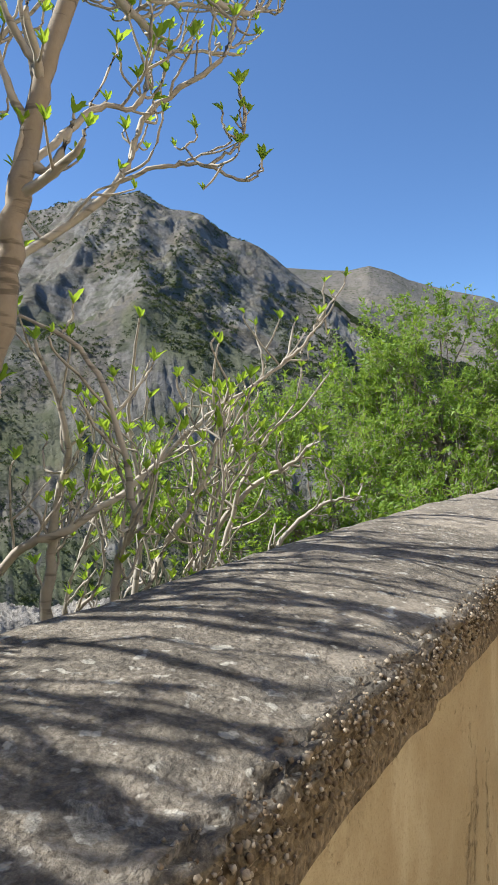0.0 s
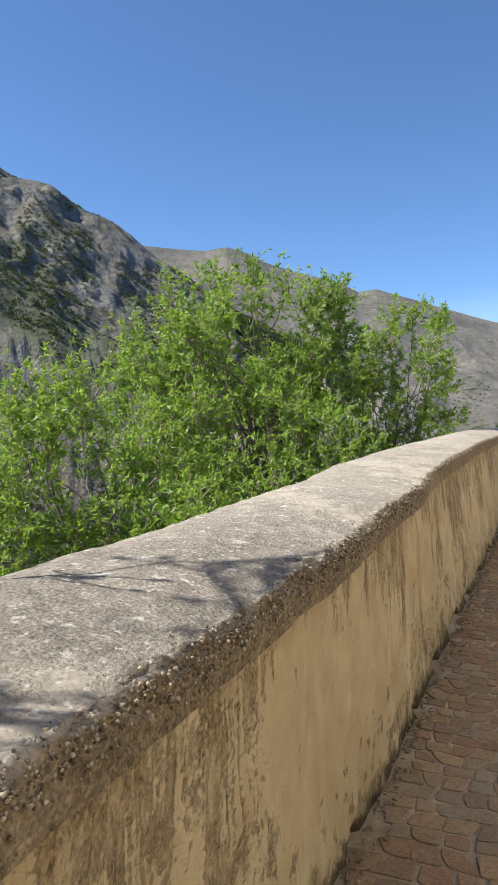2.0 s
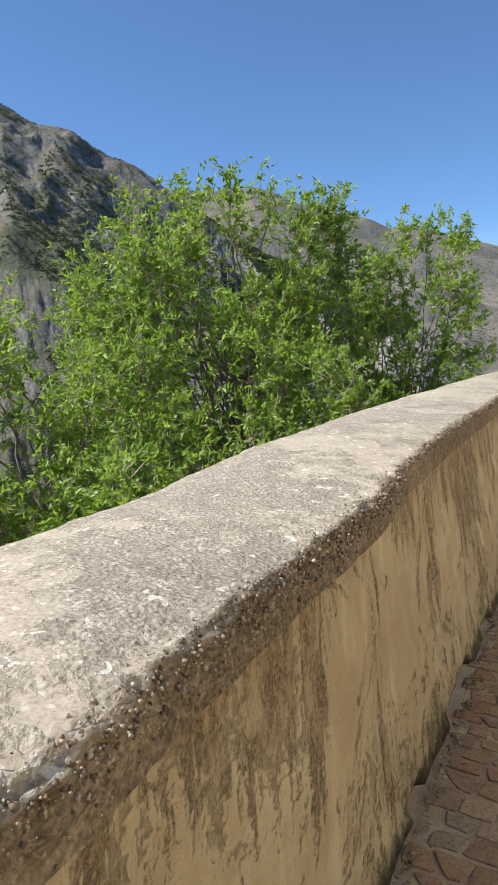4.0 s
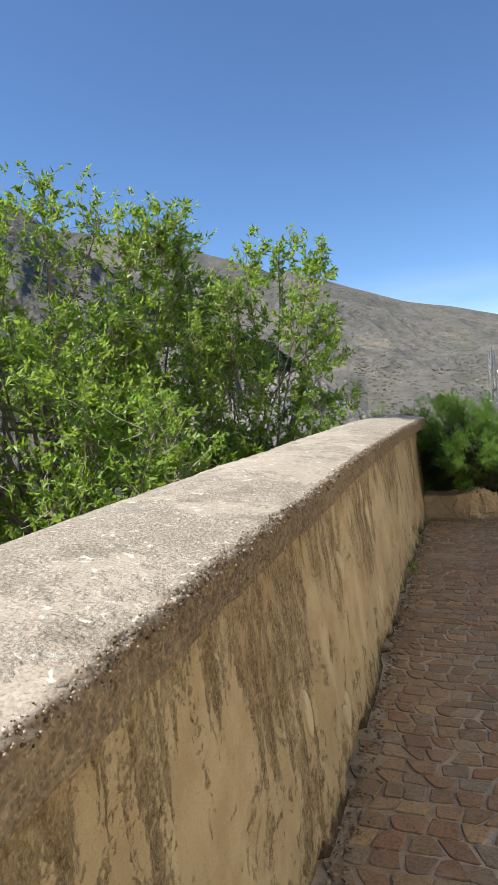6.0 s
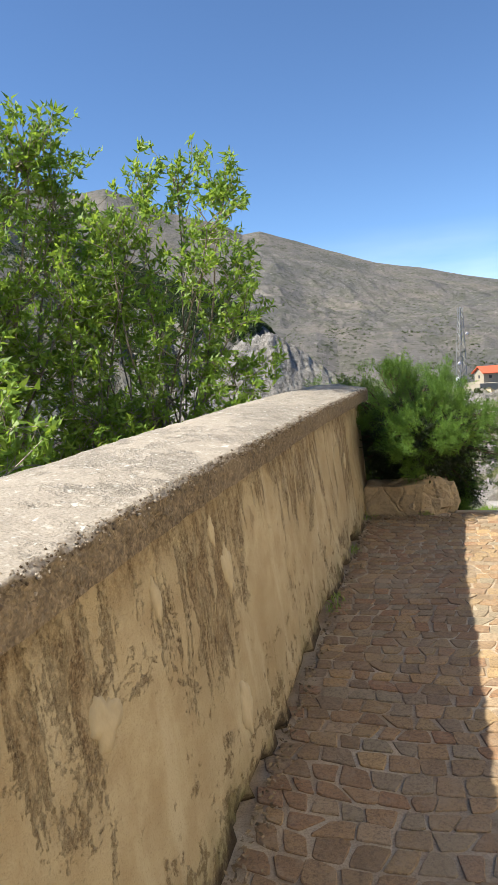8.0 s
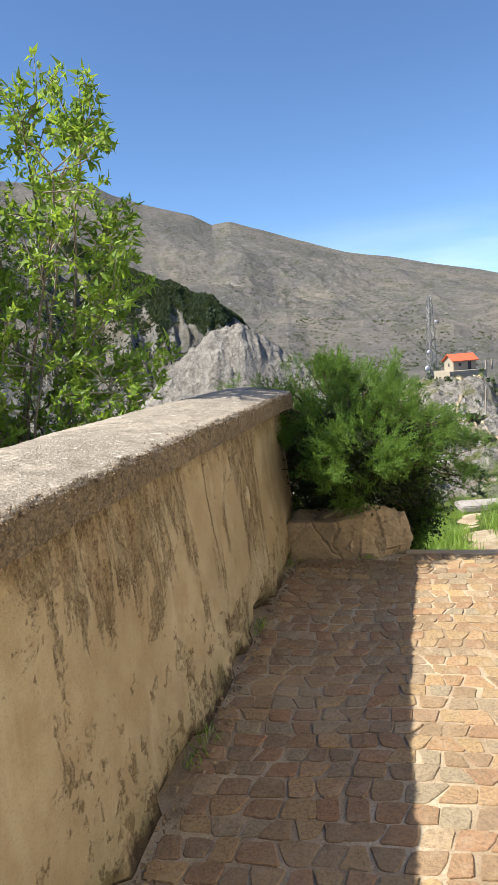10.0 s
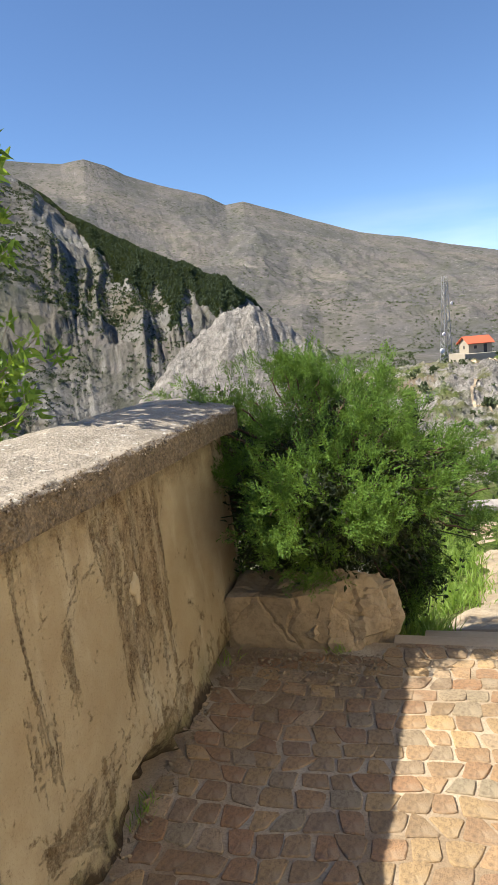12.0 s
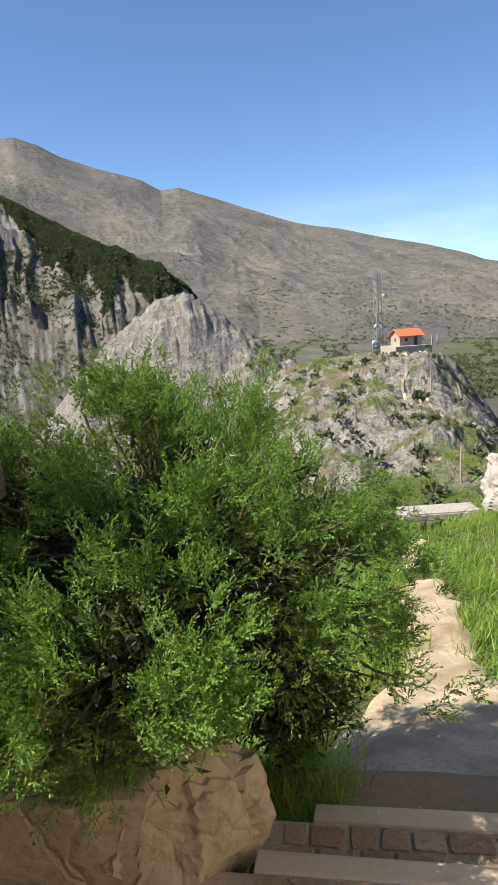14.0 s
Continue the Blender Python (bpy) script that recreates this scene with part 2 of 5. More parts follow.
def make_rock(name, a, b, scale=1.0):
    n = Nodes(name)
    v = n.coord("Object", (scale, scale, scale))
    f = n.noise(v, 22, 6, 0.7)
    m = n.noise(v, 3.2, 6, 0.6, 0.5)
    warp = n.mix(0.35, v, n.add("ShaderNodeTexNoise", Vector=v, Scale=3.0, Detail=6).outputs["Color"], "ADD")
    crack = n.cells(warp, 2.1, "DISTANCE_TO_EDGE").outputs["Distance"]
    col = n.mix(m, a, b)
    col = n.mix(n.ramp(f, (0.3, 0.5), (0.55, 0.0)), col, tuple(c * 0.45 for c in a))
    col = n.mix(n.ramp(crack, (0.0, 0.25), (0.014, 0.0)), col, tuple(c * 0.25 for c in a))
    h = n.math("ADD", n.math("MULTIPLY", f, 0.4), n.math("ADD", m, n.ramp(crack, (0.0, 0.0), (0.06, 0.5))))
    return n.done(col, 0.9, n.bump(h, 0.8, 0.03 / scale), 0.2)


def make_terrain():
    n = Nodes("hillside")
    v = n.coord()
    mask = n.add("ShaderNodeSeparateColor", Color=n.add("ShaderNodeAttribute").outputs["Color"])
    mask.inputs["Color"].links[0].from_node.attribute_name = "mask"
    rock_m, grass_m, far_m = mask.outputs[0], mask.outputs[1], mask.outputs[2]
    near_f = n.noise(v, 3.0, 8, 0.65)
    hill_f = n.noise(v, 0.35, 8, 0.62)
    far_f = n.noise(v, 0.022, 10, 0.66)
    huge = n.noise(v, 0.0035, 6, 0.6)
    soil = n.mix(near_f, (0.20, 0.155, 0.10), (0.34, 0.28, 0.20))
    grass = n.mix(n.ramp(near_f, (0.3, 0.0), (0.7, 1.0)), (0.07, 0.13, 0.02), (0.17, 0.23, 0.055))
    grass = n.mix(n.ramp(hill_f, (0.5, 0.0), (0.66, 0.75)), grass, (0.20, 0.185, 0.09))
    near = n.mix(grass_m, soil, grass)
    rock = n.mix(n.ramp(hill_f, (0.3, 0.0), (0.7, 1.0)), (0.29, 0.27, 0.248), (0.58, 0.548, 0.508))
    pits = n.noise(v, 0.55, 8, 0.72)
    rock = n.mix(n.ramp(pits, (0.36, 0.6), (0.48, 0.0)), rock, (0.15, 0.14, 0.115))
    rock = n.mix(n.ramp(near_f, (0.35, 0.6), (0.55, 0.0)), rock, (0.19, 0.175, 0.16))
    bent = n.mix(1.6, v, n.add("ShaderNodeTexNoise", Vector=v, Scale=0.4, Detail=7).outputs["Color"], "ADD")
    cleft = n.cells(bent, 0.30, "DISTANCE_TO_EDGE").outputs["Distance"]
    rock = n.mix(n.ramp(cleft, (0.0, 0.35), (0.05, 0.0)), rock, (0.10, 0.095, 0.085))
    turf = n.ramp(n.noise(v, 0.22, 9, 0.66), (0.495, 0.0), (0.55, 0.9))
    rock = n.mix(n.math("MULTIPLY", turf, grass_m), rock, n.mix(near_f, (0.115, 0.135, 0.045), (0.215, 0.215, 0.095)))
    # far heath greyed, so its colour carries some of the distance haze
    hazed_heath = n.ramp(huge, (0.36, (0.112, 0.110, 0.108)), (0.5, (0.150, 0.140, 0.134)), (0.64, (0.190, 0.170, 0.150)))
    hazed_heath = n.mix(n.ramp(far_f, (0.47, 0.0), (0.60, 0.45)), hazed_heath, (0.085, 0.092, 0.062))
    scree = n.noise(v, 0.05, 8, 0.75)
    hazed_heath = n.mix(n.ramp(scree, (0.57, 0.0), (0.66, 0.6)), hazed_heath, (0.30, 0.28, 0.26))
    hazed_heath = n.mix(n.ramp(n.noise(v, 0.09, 6, 0.7), (0.36, 0.55), (0.46, 0.0)), hazed_heath, (0.066, 0.072, 0.048))
    crag_f = n.noise(v, 0.13, 8, 0.7)
    crag = n.mix(n.math("MULTIPLY", n.math("ADD", far_f, crag_f), 0.5), (0.11, 0.11, 0.11), (0.44, 0.425, 0.40))
    crag = n.mix(n.ramp(n.noise(v, 0.045, 8, 0.72), (0.42, 0.65), (0.52, 0.0)), crag, (0.095, 0.105, 0.068))
    crag = n.mix(n.ramp(n.noise(v, 0.012, 7, 0.7), (0.46, 0.0), (0.58, 0.65)), crag, (0.17, 0.145, 0.10))
    farcol = n.mix(rock_m, hazed_heath, crag)
    bits = n.cells(v, 0.055).outputs["Distance"]
    shrubs = n.math("MULTIPLY", n.ramp(bits, (0.22, 1.0), (0.36, 0.0)), n.ramp(n.noise(v, 0.006, 4), (0.42, 0.0), (0.56, 1.0)))
    farcol = n.mix(n.math("MULTIPLY", shrubs, 0.7), farcol, (0.055, 0.07, 0.035))
    farcol = n.mix(n.math("MULTIPLY", grass_m, 0.8), farcol, n.mix(far_f, (0.07, 0.10, 0.045), (0.14, 0.155, 0.075)))
    nearcol = n.mix(rock_m, near, rock)
    col = n.mix(far_m, nearcol, farcol)
    h1 = n.bump(n.math("ADD", near_f, n.math("ADD", n.math("MULTIPLY", hill_f, 4.0), n.math("MULTIPLY", n.ramp(cleft, (0.0, 0.0), (0.2, 1.0)), n.math("MULTIPLY", rock_m, 0.7)))), 0.9, 0.55)
    h2 = n.bump(n.math("ADD", far_f, n.math("MULTIPLY", crag_f, 0.7)), 0.8, n.add("ShaderNodeMapRange", Value=rock_m, To_Min=7.0, To_Max=13.0).outputs["Result"], h1)
    return n.done(col, 0.95, h2, 0.1)


def make_dirt():
    n = Nodes("pale_path_dirt")
    v = n.coord()
    f = n.noise(v, 38, 7, 0.7)
    m = n.noise(v, 2.4, 6, 0.62)
    col = n.mix(n.ramp(m, (0.35, 0.0), (0.65, 1.0)), (0.31, 0.23, 0.145), (0.57, 0.485, 0.36))
    col = n.mix(n.ramp(f, (0.3, 0.6), (0.55, 0.0)), col, (0.24, 0.19, 0.13))
    return n.done(col, 0.95, n.bump(n.math("ADD", f, n.math("MULTIPLY", m, 3.0)), 0.7, 0.03), 0.15)


def make_bark(name, a, b, scale=1.0):
    n = Nodes(name)
    v = n.coord("Object", (1, 1, 1))
    f = n.noise(v, 60 * scale, 5, 0.6)
    m = n.noise(v, 9 * scale, 4)
    ring = n.noise(n.coord("Object", (1, 1, 7)), 6 * scale, 3)
    col = n.mix(n.math("MULTIPLY", n.math("ADD", f, m), 0.5), a, b)
    col = n.mix(n.ramp(ring, (0.58, 0.0), (0.66, 0.6)), col, tuple(c * 0.35 for c in a))
    return n.done(col, 0.8, n.bump(f, 0.5, 0.003), 0.25)


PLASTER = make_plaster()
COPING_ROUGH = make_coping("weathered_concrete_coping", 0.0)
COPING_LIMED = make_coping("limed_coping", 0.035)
COBBLE, MORTAR = make_cobble(), make_mortar()
TERRAIN = make_terrain()
PATH_DIRT = make_dirt()
ROCK_WARM = make_rock("warm_limestone", (0.31, 0.235, 0.145), (0.45, 0.365, 0.245))
RUBBLE = make_rock("flaking_rubble_plaster", (0.28, 0.215, 0.13), (0.43, 0.35, 0.235), 1.6)
ROCK_GREY = make_rock("grey_limestone", (0.27, 0.245, 0.22), (0.46, 0.43, 0.395), 0.6)
PATCH = plain("bare_lime_patch", (0.44, 0.375, 0.25), 0.95, grain=24, depth=0.008, vary=0.4)
EARTH = plain("trodden_earth", (0.23, 0.165, 0.10), 0.95, grain=26, depth=0.02, vary=0.5)
STONE_STRIP = plain("pale_step_stone", (0.46, 0.375, 0.27), 0.85, grain=45, depth=0.004, vary=0.3)
FIG_BARK = make_bark("fig_bark", (0.27, 0.24, 0.205), (0.52, 0.48, 0.42))
FIG_OLD = make_bark("old_fig_bark", (0.19, 0.155, 0.12), (0.37, 0.315, 0.255))
ALMOND_BARK = make_bark("almond_bark", (0.13, 0.10, 0.08), (0.30, 0.26, 0.22))
TWIG_BARK = make_bark("grey_twig_bark", (0.22, 0.185, 0.15), (0.42, 0.375, 0.325))
JUNIPER_BARK = make_bark("juniper_bark", (0.07, 0.045, 0.03), (0.15, 0.10, 0.07))
FIG_LEAF = leaf_material("young_fig_leaf", (0.16, 0.30, 0.03), (0.26, 0.42, 0.04), (0.36, 0.50, 0.06), 0.5)
ALMOND_LEAF = leaf_material("almond_leaf", (0.075, 0.155, 0.025), (0.16, 0.29, 0.042), (0.27, 0.39, 0.08), 0.45, 0.5)
JUNIPER_LEAF = leaf_material("juniper_spray", (0.022, 0.055, 0.012), (0.056, 0.138, 0.022), (0.150, 0.275, 0.04), 0.18, 0.65)
JUNIPER_INNER_SHADE = leaf_material("juniper_inner_shade", (0.010, 0.022, 0.006), (0.016, 0.032, 0.009), (0.03, 0.04, 0.014), 0.08)
SHRUB_LEAF = leaf_material("far_shrub", (0.042, 0.060, 0.034), (0.062, 0.085, 0.044), (0.09, 0.11, 0.055), 0.1, 0.9)
WOODS_LEAF = leaf_material("conifer_wood", (0.020, 0.034, 0.022), (0.030, 0.048, 0.029), (0.045, 0.066, 0.036), 0.1, 0.9)
GRASS_BLADE = leaf_material("grass_blade", (0.10, 0.19, 0.03), (0.17, 0.30, 0.05), (0.27, 0.38, 0.09), 0.45)
DEAD_LEAF = plain("dead_leaf", (0.26, 0.20, 0.13), 0.9, grain=30)
HUT_WALL = plain("hut_stone", (0.34, 0.305, 0.245), 0.95, grain=2.5, depth=0.05)
BOUNCE_FACADE = plain("cream_bounce_render", (0.66, 0.59, 0.48), 0.95, grain=12, depth=0.004, vary=0.12)
HUT_ROOF = plain("orange_roof_tile", (0.60, 0.135, 0.07), 0.85, grain=4, depth=0.03, vary=0.2)
DARK_WOOD = plain("dark_shutter", (0.05, 0.05, 0.055), 0.6)
STEEL = plain("galvanised_steel", (0.30, 0.31, 0.32), 0.6, 0.4, grain=5)
WHITE = plain("white_dish", (0.8, 0.8, 0.8), 0.4, grain=10)
POST_WOOD = plain("grey_post_wood", (0.33, 0.29, 0.24), 0.9, grain=8)


def make_pebble():
    n = Nodes("washed_pebble")
    rnd = n.add("ShaderNodeNewGeometry").outputs["Random Per Island"]
    col = n.ramp(rnd, (0.0, (0.085, 0.062, 0.042)), (0.35, (0.20, 0.155, 0.11)), (0.7, (0.34, 0.29, 0.225)), (1.0, (0.46, 0.42, 0.355)))
    col = n.mix(n.ramp(n.noise(n.coord(), 120, 4, 0.7), (0.35, 0.5), (0.55, 0.0)), col, (0.09, 0.07, 0.05))
    return n.done(col, 0.85, None, 0.25)


PEBBLE = make_pebble()


# ---- mesh helpers ----
def mesh_np(name, verts, faces, mat, smooth=False, parent=None):
    me = bpy.data.meshes.new(name)
    verts, faces = np.asarray(verts, float), np.asarray(faces, int)
    k = faces.shape[1]
    me.vertices.add(len(verts))
    me.vertices.foreach_set("co", verts.ravel())
    me.loops.add(faces.size)
    me.loops.foreach_set("vertex_index", faces.ravel())
    me.polygons.add(len(faces))
    me.polygons.foreach_set("loop_start", np.arange(0, faces.size, k))
    me.polygons.foreach_set("loop_total", np.full(len(faces), k))
    me.polygons.foreach_set("use_smooth", np.full(len(faces), smooth))
    me.update(calc_edges=True)
    me.materials.append(mat)
    ob = new(name, me)
    ob.parent = parent
    return ob


def part(name, bm, material, parent, label="", smooth=False):
    me = bpy.data.meshes.new(name)
    for f in bm.faces:
        f.smooth = smooth
    bm.to_mesh(me)
    bm.free()
    me.materials.append(material)
    ob = new(name, me)
    ob.parent = parent
    return tagged(ob, label)


def thing(name, label, category, group="", kind=""):
    return tagged(new(name), label, category, group, kind)


def grid_faces(nu, nv, close_v=False):
    i, j = np.meshgrid(np.arange(nu - 1), np.arange(nv if close_v else nv - 1), indexing="ij")
    j2 = (j + 1) % nv
    return np.stack([i * nv + j, (i + 1) * nv + j, (i + 1) * nv + j2, i * nv + j2], -1).reshape(-1, 4)


TABLE = np.random.RandomState(7).rand(256, 256)


def vnoise(x, y):
    xi, yi = np.floor(x).astype(int), np.floor(y).astype(int)
    fx, fy = x - xi, y - yi
    fx, fy = fx * fx * (3 - 2 * fx), fy * fy * (3 - 2 * fy)
    a, b = TABLE[xi % 256, yi % 256], TABLE[(xi + 1) % 256, yi % 256]
    c, d = TABLE[xi % 256, (yi + 1) % 256], TABLE[(xi + 1) % 256, (yi + 1) % 256]
    return (a * (1 - fx) + b * fx) * (1 - fy) + (c * (1 - fx) + d * fx) * fy - 0.5


def fbm(x, y, octaves=5, gain=0.5, ridged=False):
    total, amp = 0, 1.0
    for k in range(octaves):
        n = vnoise(x * 2 ** k + 17.3 * k, y * 2 ** k + 5.1 * k)
        total = total + amp * ((0.5 - 2 * np.abs(n)) if ridged else n)
        amp *= gain
    return total


def smooth_path(pts, per=5):
    p = np.array(pts, float)
    p = np.vstack([2 * p[0] - p[1], p, 2 * p[-1] - p[-2]])
    out = []
    for i in range(1, len(p) - 2):
        for t in np.linspace(0, 1, per, endpoint=False):
            a, b, c, d = p[i - 1:i + 3]
            out.append(0.5 * (2 * b + (c - a) * t + (2 * a - 5 * b + 4 * c - d) * t ** 2 + (3 * b - a - 3 * c + d) * t ** 3))
    return np.vstack([out, p[-2]])


def tube(pts, r0, r1, seg=6, per=5, wob=0.0, rng=None):
    c = smooth_path(pts, per)
    if wob and rng is not None:
        c[1:-1] += rng.normal(0, wob, c[1:-1].shape)
    n = len(c)
    t = np.gradient(c, axis=0)
    t /= np.linalg.norm(t, axis=1)[:, None] + 1e-9
    ref = np.where(np.abs(t[:, 2:3]) > 0.9, [[1.0, 0, 0]], [[0, 0, 1.0]])
    a = np.cross(t, ref)
    a /= np.linalg.norm(a, axis=1)[:, None] + 1e-9
    b = np.cross(t, a)
    r = np.linspace(r0, r1, n)[:, None, None]
    if rng is not None:
        r = r * (1 + rng.uniform(-0.1, 0.14, (n, 1, 1)))
    ang = np.linspace(0, 2 * np.pi, seg, endpoint=False)
    v = c[:, None] + r * (a[:, None] * np.cos(ang)[None, :, None] + b[:, None] * np.sin(ang)[None, :, None])
    return v.reshape(-1, 3), grid_faces(n, seg, True), c


class Pile:
    """Gathers quads of many pieces into one mesh."""

    def __init__(self):
        self.v, self.f, self.n = [], [], 0

    def add(self, v, f):
        self.v.append(np.asarray(v, float))
        self.f.append(np.asarray(f, int) + self.n)
        self.n += len(v)

    def make(self, name, mat, parent=None, smooth=False):
        return mesh_np(name, np.vstack(self.v), np.vstack(self.f), mat, smooth, parent)


def unit(a):
    return a / (np.linalg.norm(a, axis=-1, keepdims=True) + 1e-9)


def leaves(base, way, length, width, rng, fold=0.25, droop=0.15):
    """Many folded leaves: base points, directions, lengths and widths as arrays."""
    way = unit(way)
    side = unit(np.cross(way, rng.normal(0, 1, way.shape)))
    up = np.cross(side, way)
    L, Wd = length[:, None], width[:, None]
    tip = base + way * L - up * L * droop
    midp = base + way * L * 0.45
    left, right = midp + side * Wd * 0.5 + up * Wd * fold, midp - side * Wd * 0.5 + up * Wd * fold
    v = np.stack([base, left, tip, right], 1).reshape(-1, 3)
    return v, np.arange(len(v)).reshape(-1, 4)


# ---- the frame of the parapet: s along it, q to its right, z up ----
ALONG, RIGHT, FOOT = np.array([0.4965, 0.868]), np.array([0.868, -0.4965]), np.array([1.78, 3.08])


def at_wall(s, q, z):
    s, q, z = np.broadcast_arrays(np.asarray(s, float), np.asarray(q, float), np.asarray(z, float))
    xy = FOOT + s[..., None] * ALONG + q[..., None] * RIGHT
    return np.concatenate([xy, z[..., None]], -1)


def cap_in(s):
    return np.interp(s, [-9, -3.37, -2.3, -1.05, 0, 1.55, 2.1, 3.2, 5.0, 6.5, 7.8, 8.9, 9.95],
                     [0.72, 0.22, 0.12, 0.05, 0.03, -0.04, -0.075, -0.085, -0.10, -0.11, -0.11, -0.075, -0.02])


def cap_width(s):
    return np.interp(s, [-9, -2, 1, 4, 10], [0.55, 0.57, 0.61, 0.59, 0.57])


def cap_z(s):
    return np.interp(s, [-9, -1, 1.5, 2.2, 3.2, 6, 9.95], [1.035, 1.045, 1.05, 1.075, 1.10, 1.12, 1.12])


def foot_q(s):
    return np.interp(s, [-9, -3.4, -1.3, 0, 10], [0.72, 0.21, 0.05, 0.01, -0.03])


# ---- parapet ----
def build_parapet():
    wall = thing("wall_parapet", "ochre plastered parapet wall with dark streaks and worn patches", "wall", kind="structure")
    s = np.arange(-9, 9.9, 0.03)
    z = np.concatenate([np.linspace(-0.15, 0.97, 30)])
    S, Z = np.meshgrid(s, z, indexing="ij")
    top, foot = cap_in(S) - np.interp(S, [1.5, 2.6, 8.9, 9.95], [0.035, 0.06, 0.06, 0.10]), foot_q(S)
    k = np.clip(Z / 0.95, 0, 1)
    Q = foot + (top - foot) * k ** 0.8
    Z = np.where(Z > 0, Z * (cap_z(S) - 0.095) / 0.97, Z)
    Q = Q + 0.02 * fbm(S * 1.3, Z * 1.3, 4) + 0.010 * fbm(S * 9, Z * 9, 3)
    Q = Q - 0.05 * np.clip(0.06 - Z, 0, 0.1) / 0.06 * (fbm(S * 4, Z * 2, 3) > 0.05)
    hole = np.clip(1.25 - np.hypot((S - 8.46) / 0.20, (Z - 0.02) / 0.15) + 0.9 * fbm(S * 7, Z * 7, 3), 0, 1)
    Q = Q - 0.08 * hole * hole * (3 - 2 * hole)
    inner = at_wall(S, Q, Z)
    v, f = inner.reshape(-1, 3), grid_faces(len(s), len(z))
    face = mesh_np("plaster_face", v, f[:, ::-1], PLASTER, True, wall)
    uvl = face.data.uv_layers.new(name="UVMap")
    uv = np.stack([(S - 0.06 * Z).ravel(), Z.ravel()], -1)
    idx = np.empty(len(face.data.loops), int)
    face.data.loops.foreach_get("vertex_index", idx)
    uvl.data.foreach_set("uv", uv[idx].ravel())
    # core with the outer face and the far end
    zz = np.array([-4.0, -1.0, 0.5, 0.96])
    S2, Z2 = np.meshgrid(np.linspace(-9, 9.86, 60), zz, indexing="ij")
    outer = at_wall(S2, cap_in(S2) - cap_width(S2) + 0.05, Z2)
    inn = at_wall(S2, np.minimum(foot_q(S2), cap_in(S2)) - 0.16, Z2)
    ring = np.concatenate([outer, inn[:, ::-1]], 1)
    core = mesh_np("wall_core", ring.reshape(-1, 3), grid_faces(60, 8, True), PLASTER, False, wall)
    end = Pile()
    ze = np.linspace(-0.15, 0.97, 16)
    qe = np.linspace(0, 1, 12)
    Ze, Qe = np.meshgrid(ze, qe, indexing="ij")
    q0 = foot_q(9.87) + (cap_in(9.87) - 0.097 - foot_q(9.87)) * np.clip(Ze / 0.95, 0, 1) ** 0.8
    q1 = cap_in(9.87) - cap_width(9.87) + 0.05
    Ze = np.where(Ze > 0, Ze * (cap_z(9.87) - 0.095) / 0.97, Ze)
    pe = at_wall(9.87 + 0.015 * fbm(Qe * 5, Ze * 6, 3), q0 + (q1 - q0) * Qe, Ze)
    end.add(pe.reshape(-1, 3), grid_faces(16, 12))
    end.make("end_face", RUBBLE, wall, True)
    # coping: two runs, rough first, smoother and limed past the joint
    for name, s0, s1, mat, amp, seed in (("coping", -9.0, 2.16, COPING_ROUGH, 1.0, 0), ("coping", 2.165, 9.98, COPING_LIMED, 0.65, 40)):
        ss = np.arange(s0, s1 + 0.001, 0.022)
        ss[-1] = s1
        th = np.linspace(0, 1, 46)
        prof = []
        for t in th:
            if t < 0.18:        # inner side, from the underside up
                prof.append((0.0, -0.115 + t / 0.18 * 0.085))
            elif t < 0.30:      # rounded inner arris
                a = (t - 0.18) / 0.12 * math.pi / 2
                prof.append((-0.03 * (1 - math.cos(a)), -0.03 + 0.03 * math.sin(a)))
            elif t < 0.86:      # crowned top
                k = (t - 0.30) / 0.56
                prof.append((-0.03 - k * 0.94, 0.035 * math.sin(k * math.pi * 0.8) + 0.012 * k))
            else:
                k = (t - 0.86) / 0.14
                prof.append((-0.97 - 0.03 * math.sin(k * math.pi / 2), 0.022 - 0.13 * k ** 1.6))
        prof = np.array(prof)
        S, T = np.meshgrid(ss, np.arange(len(th)), indexing="ij")
        w = cap_width(S)
        px, pz = prof[T, 0], prof[T, 1]
        off = np.where(px > -0.03, px, -0.03 + (px + 0.03) * (w - 0.03) / 0.97)
        wig = 0.022 * fbm(S * 1.7 + seed, S * 0 + 3.3, 4) + 0.010 * fbm(S * 11 + seed, S * 0 + 9.1, 3)
        Q = cap_in(S) + off + wig * (px > -0.5)
        Z = cap_z(S) + pz + 0.012 * fbm(S * 0.9 + seed, px * 2, 3)
        tt = T * 0.022
        edge = np.exp(-((px + 0.0) / 0.07) ** 2)
        rough = 0.006 * fbm(S * 13 + seed, tt * 13, 3) + 0.009 * fbm(S * 46 + seed, tt * 46, 2) * (0.07 + 1.7 * edge)
        rough = rough * np.clip(T / 6, 0.12, 1)
        Q = Q + amp * rough * (px > -0.04)
        Z = Z + amp * (rough * (px <= -0.01) + 0.5 * rough * (px > -0.01))
        if name == "coping" and s1 < 3:     # a bulging end before the joint
            Q = Q + 0.018 * np.exp(-((S - 1.85) / 0.3) ** 2) * edge
        tipk = np.clip((S - 9.86) / 0.12, 0, 1) if s1 > 3 else np.zeros_like(S)     # the end is rounded in plan
        Q = Q - (1 - np.sqrt(1 - np.minimum(tipk, 0.995) ** 2)) * 0.10 * np.clip(1 + off / (0.75 * w), 0, 1)
        v = at_wall(S, Q, Z)
        bottom = at_wall(ss, cap_in(ss) - 0.14, cap_z(ss) - 0.118)
        n, m = v.shape[:2]
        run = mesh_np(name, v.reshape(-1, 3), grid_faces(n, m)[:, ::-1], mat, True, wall)
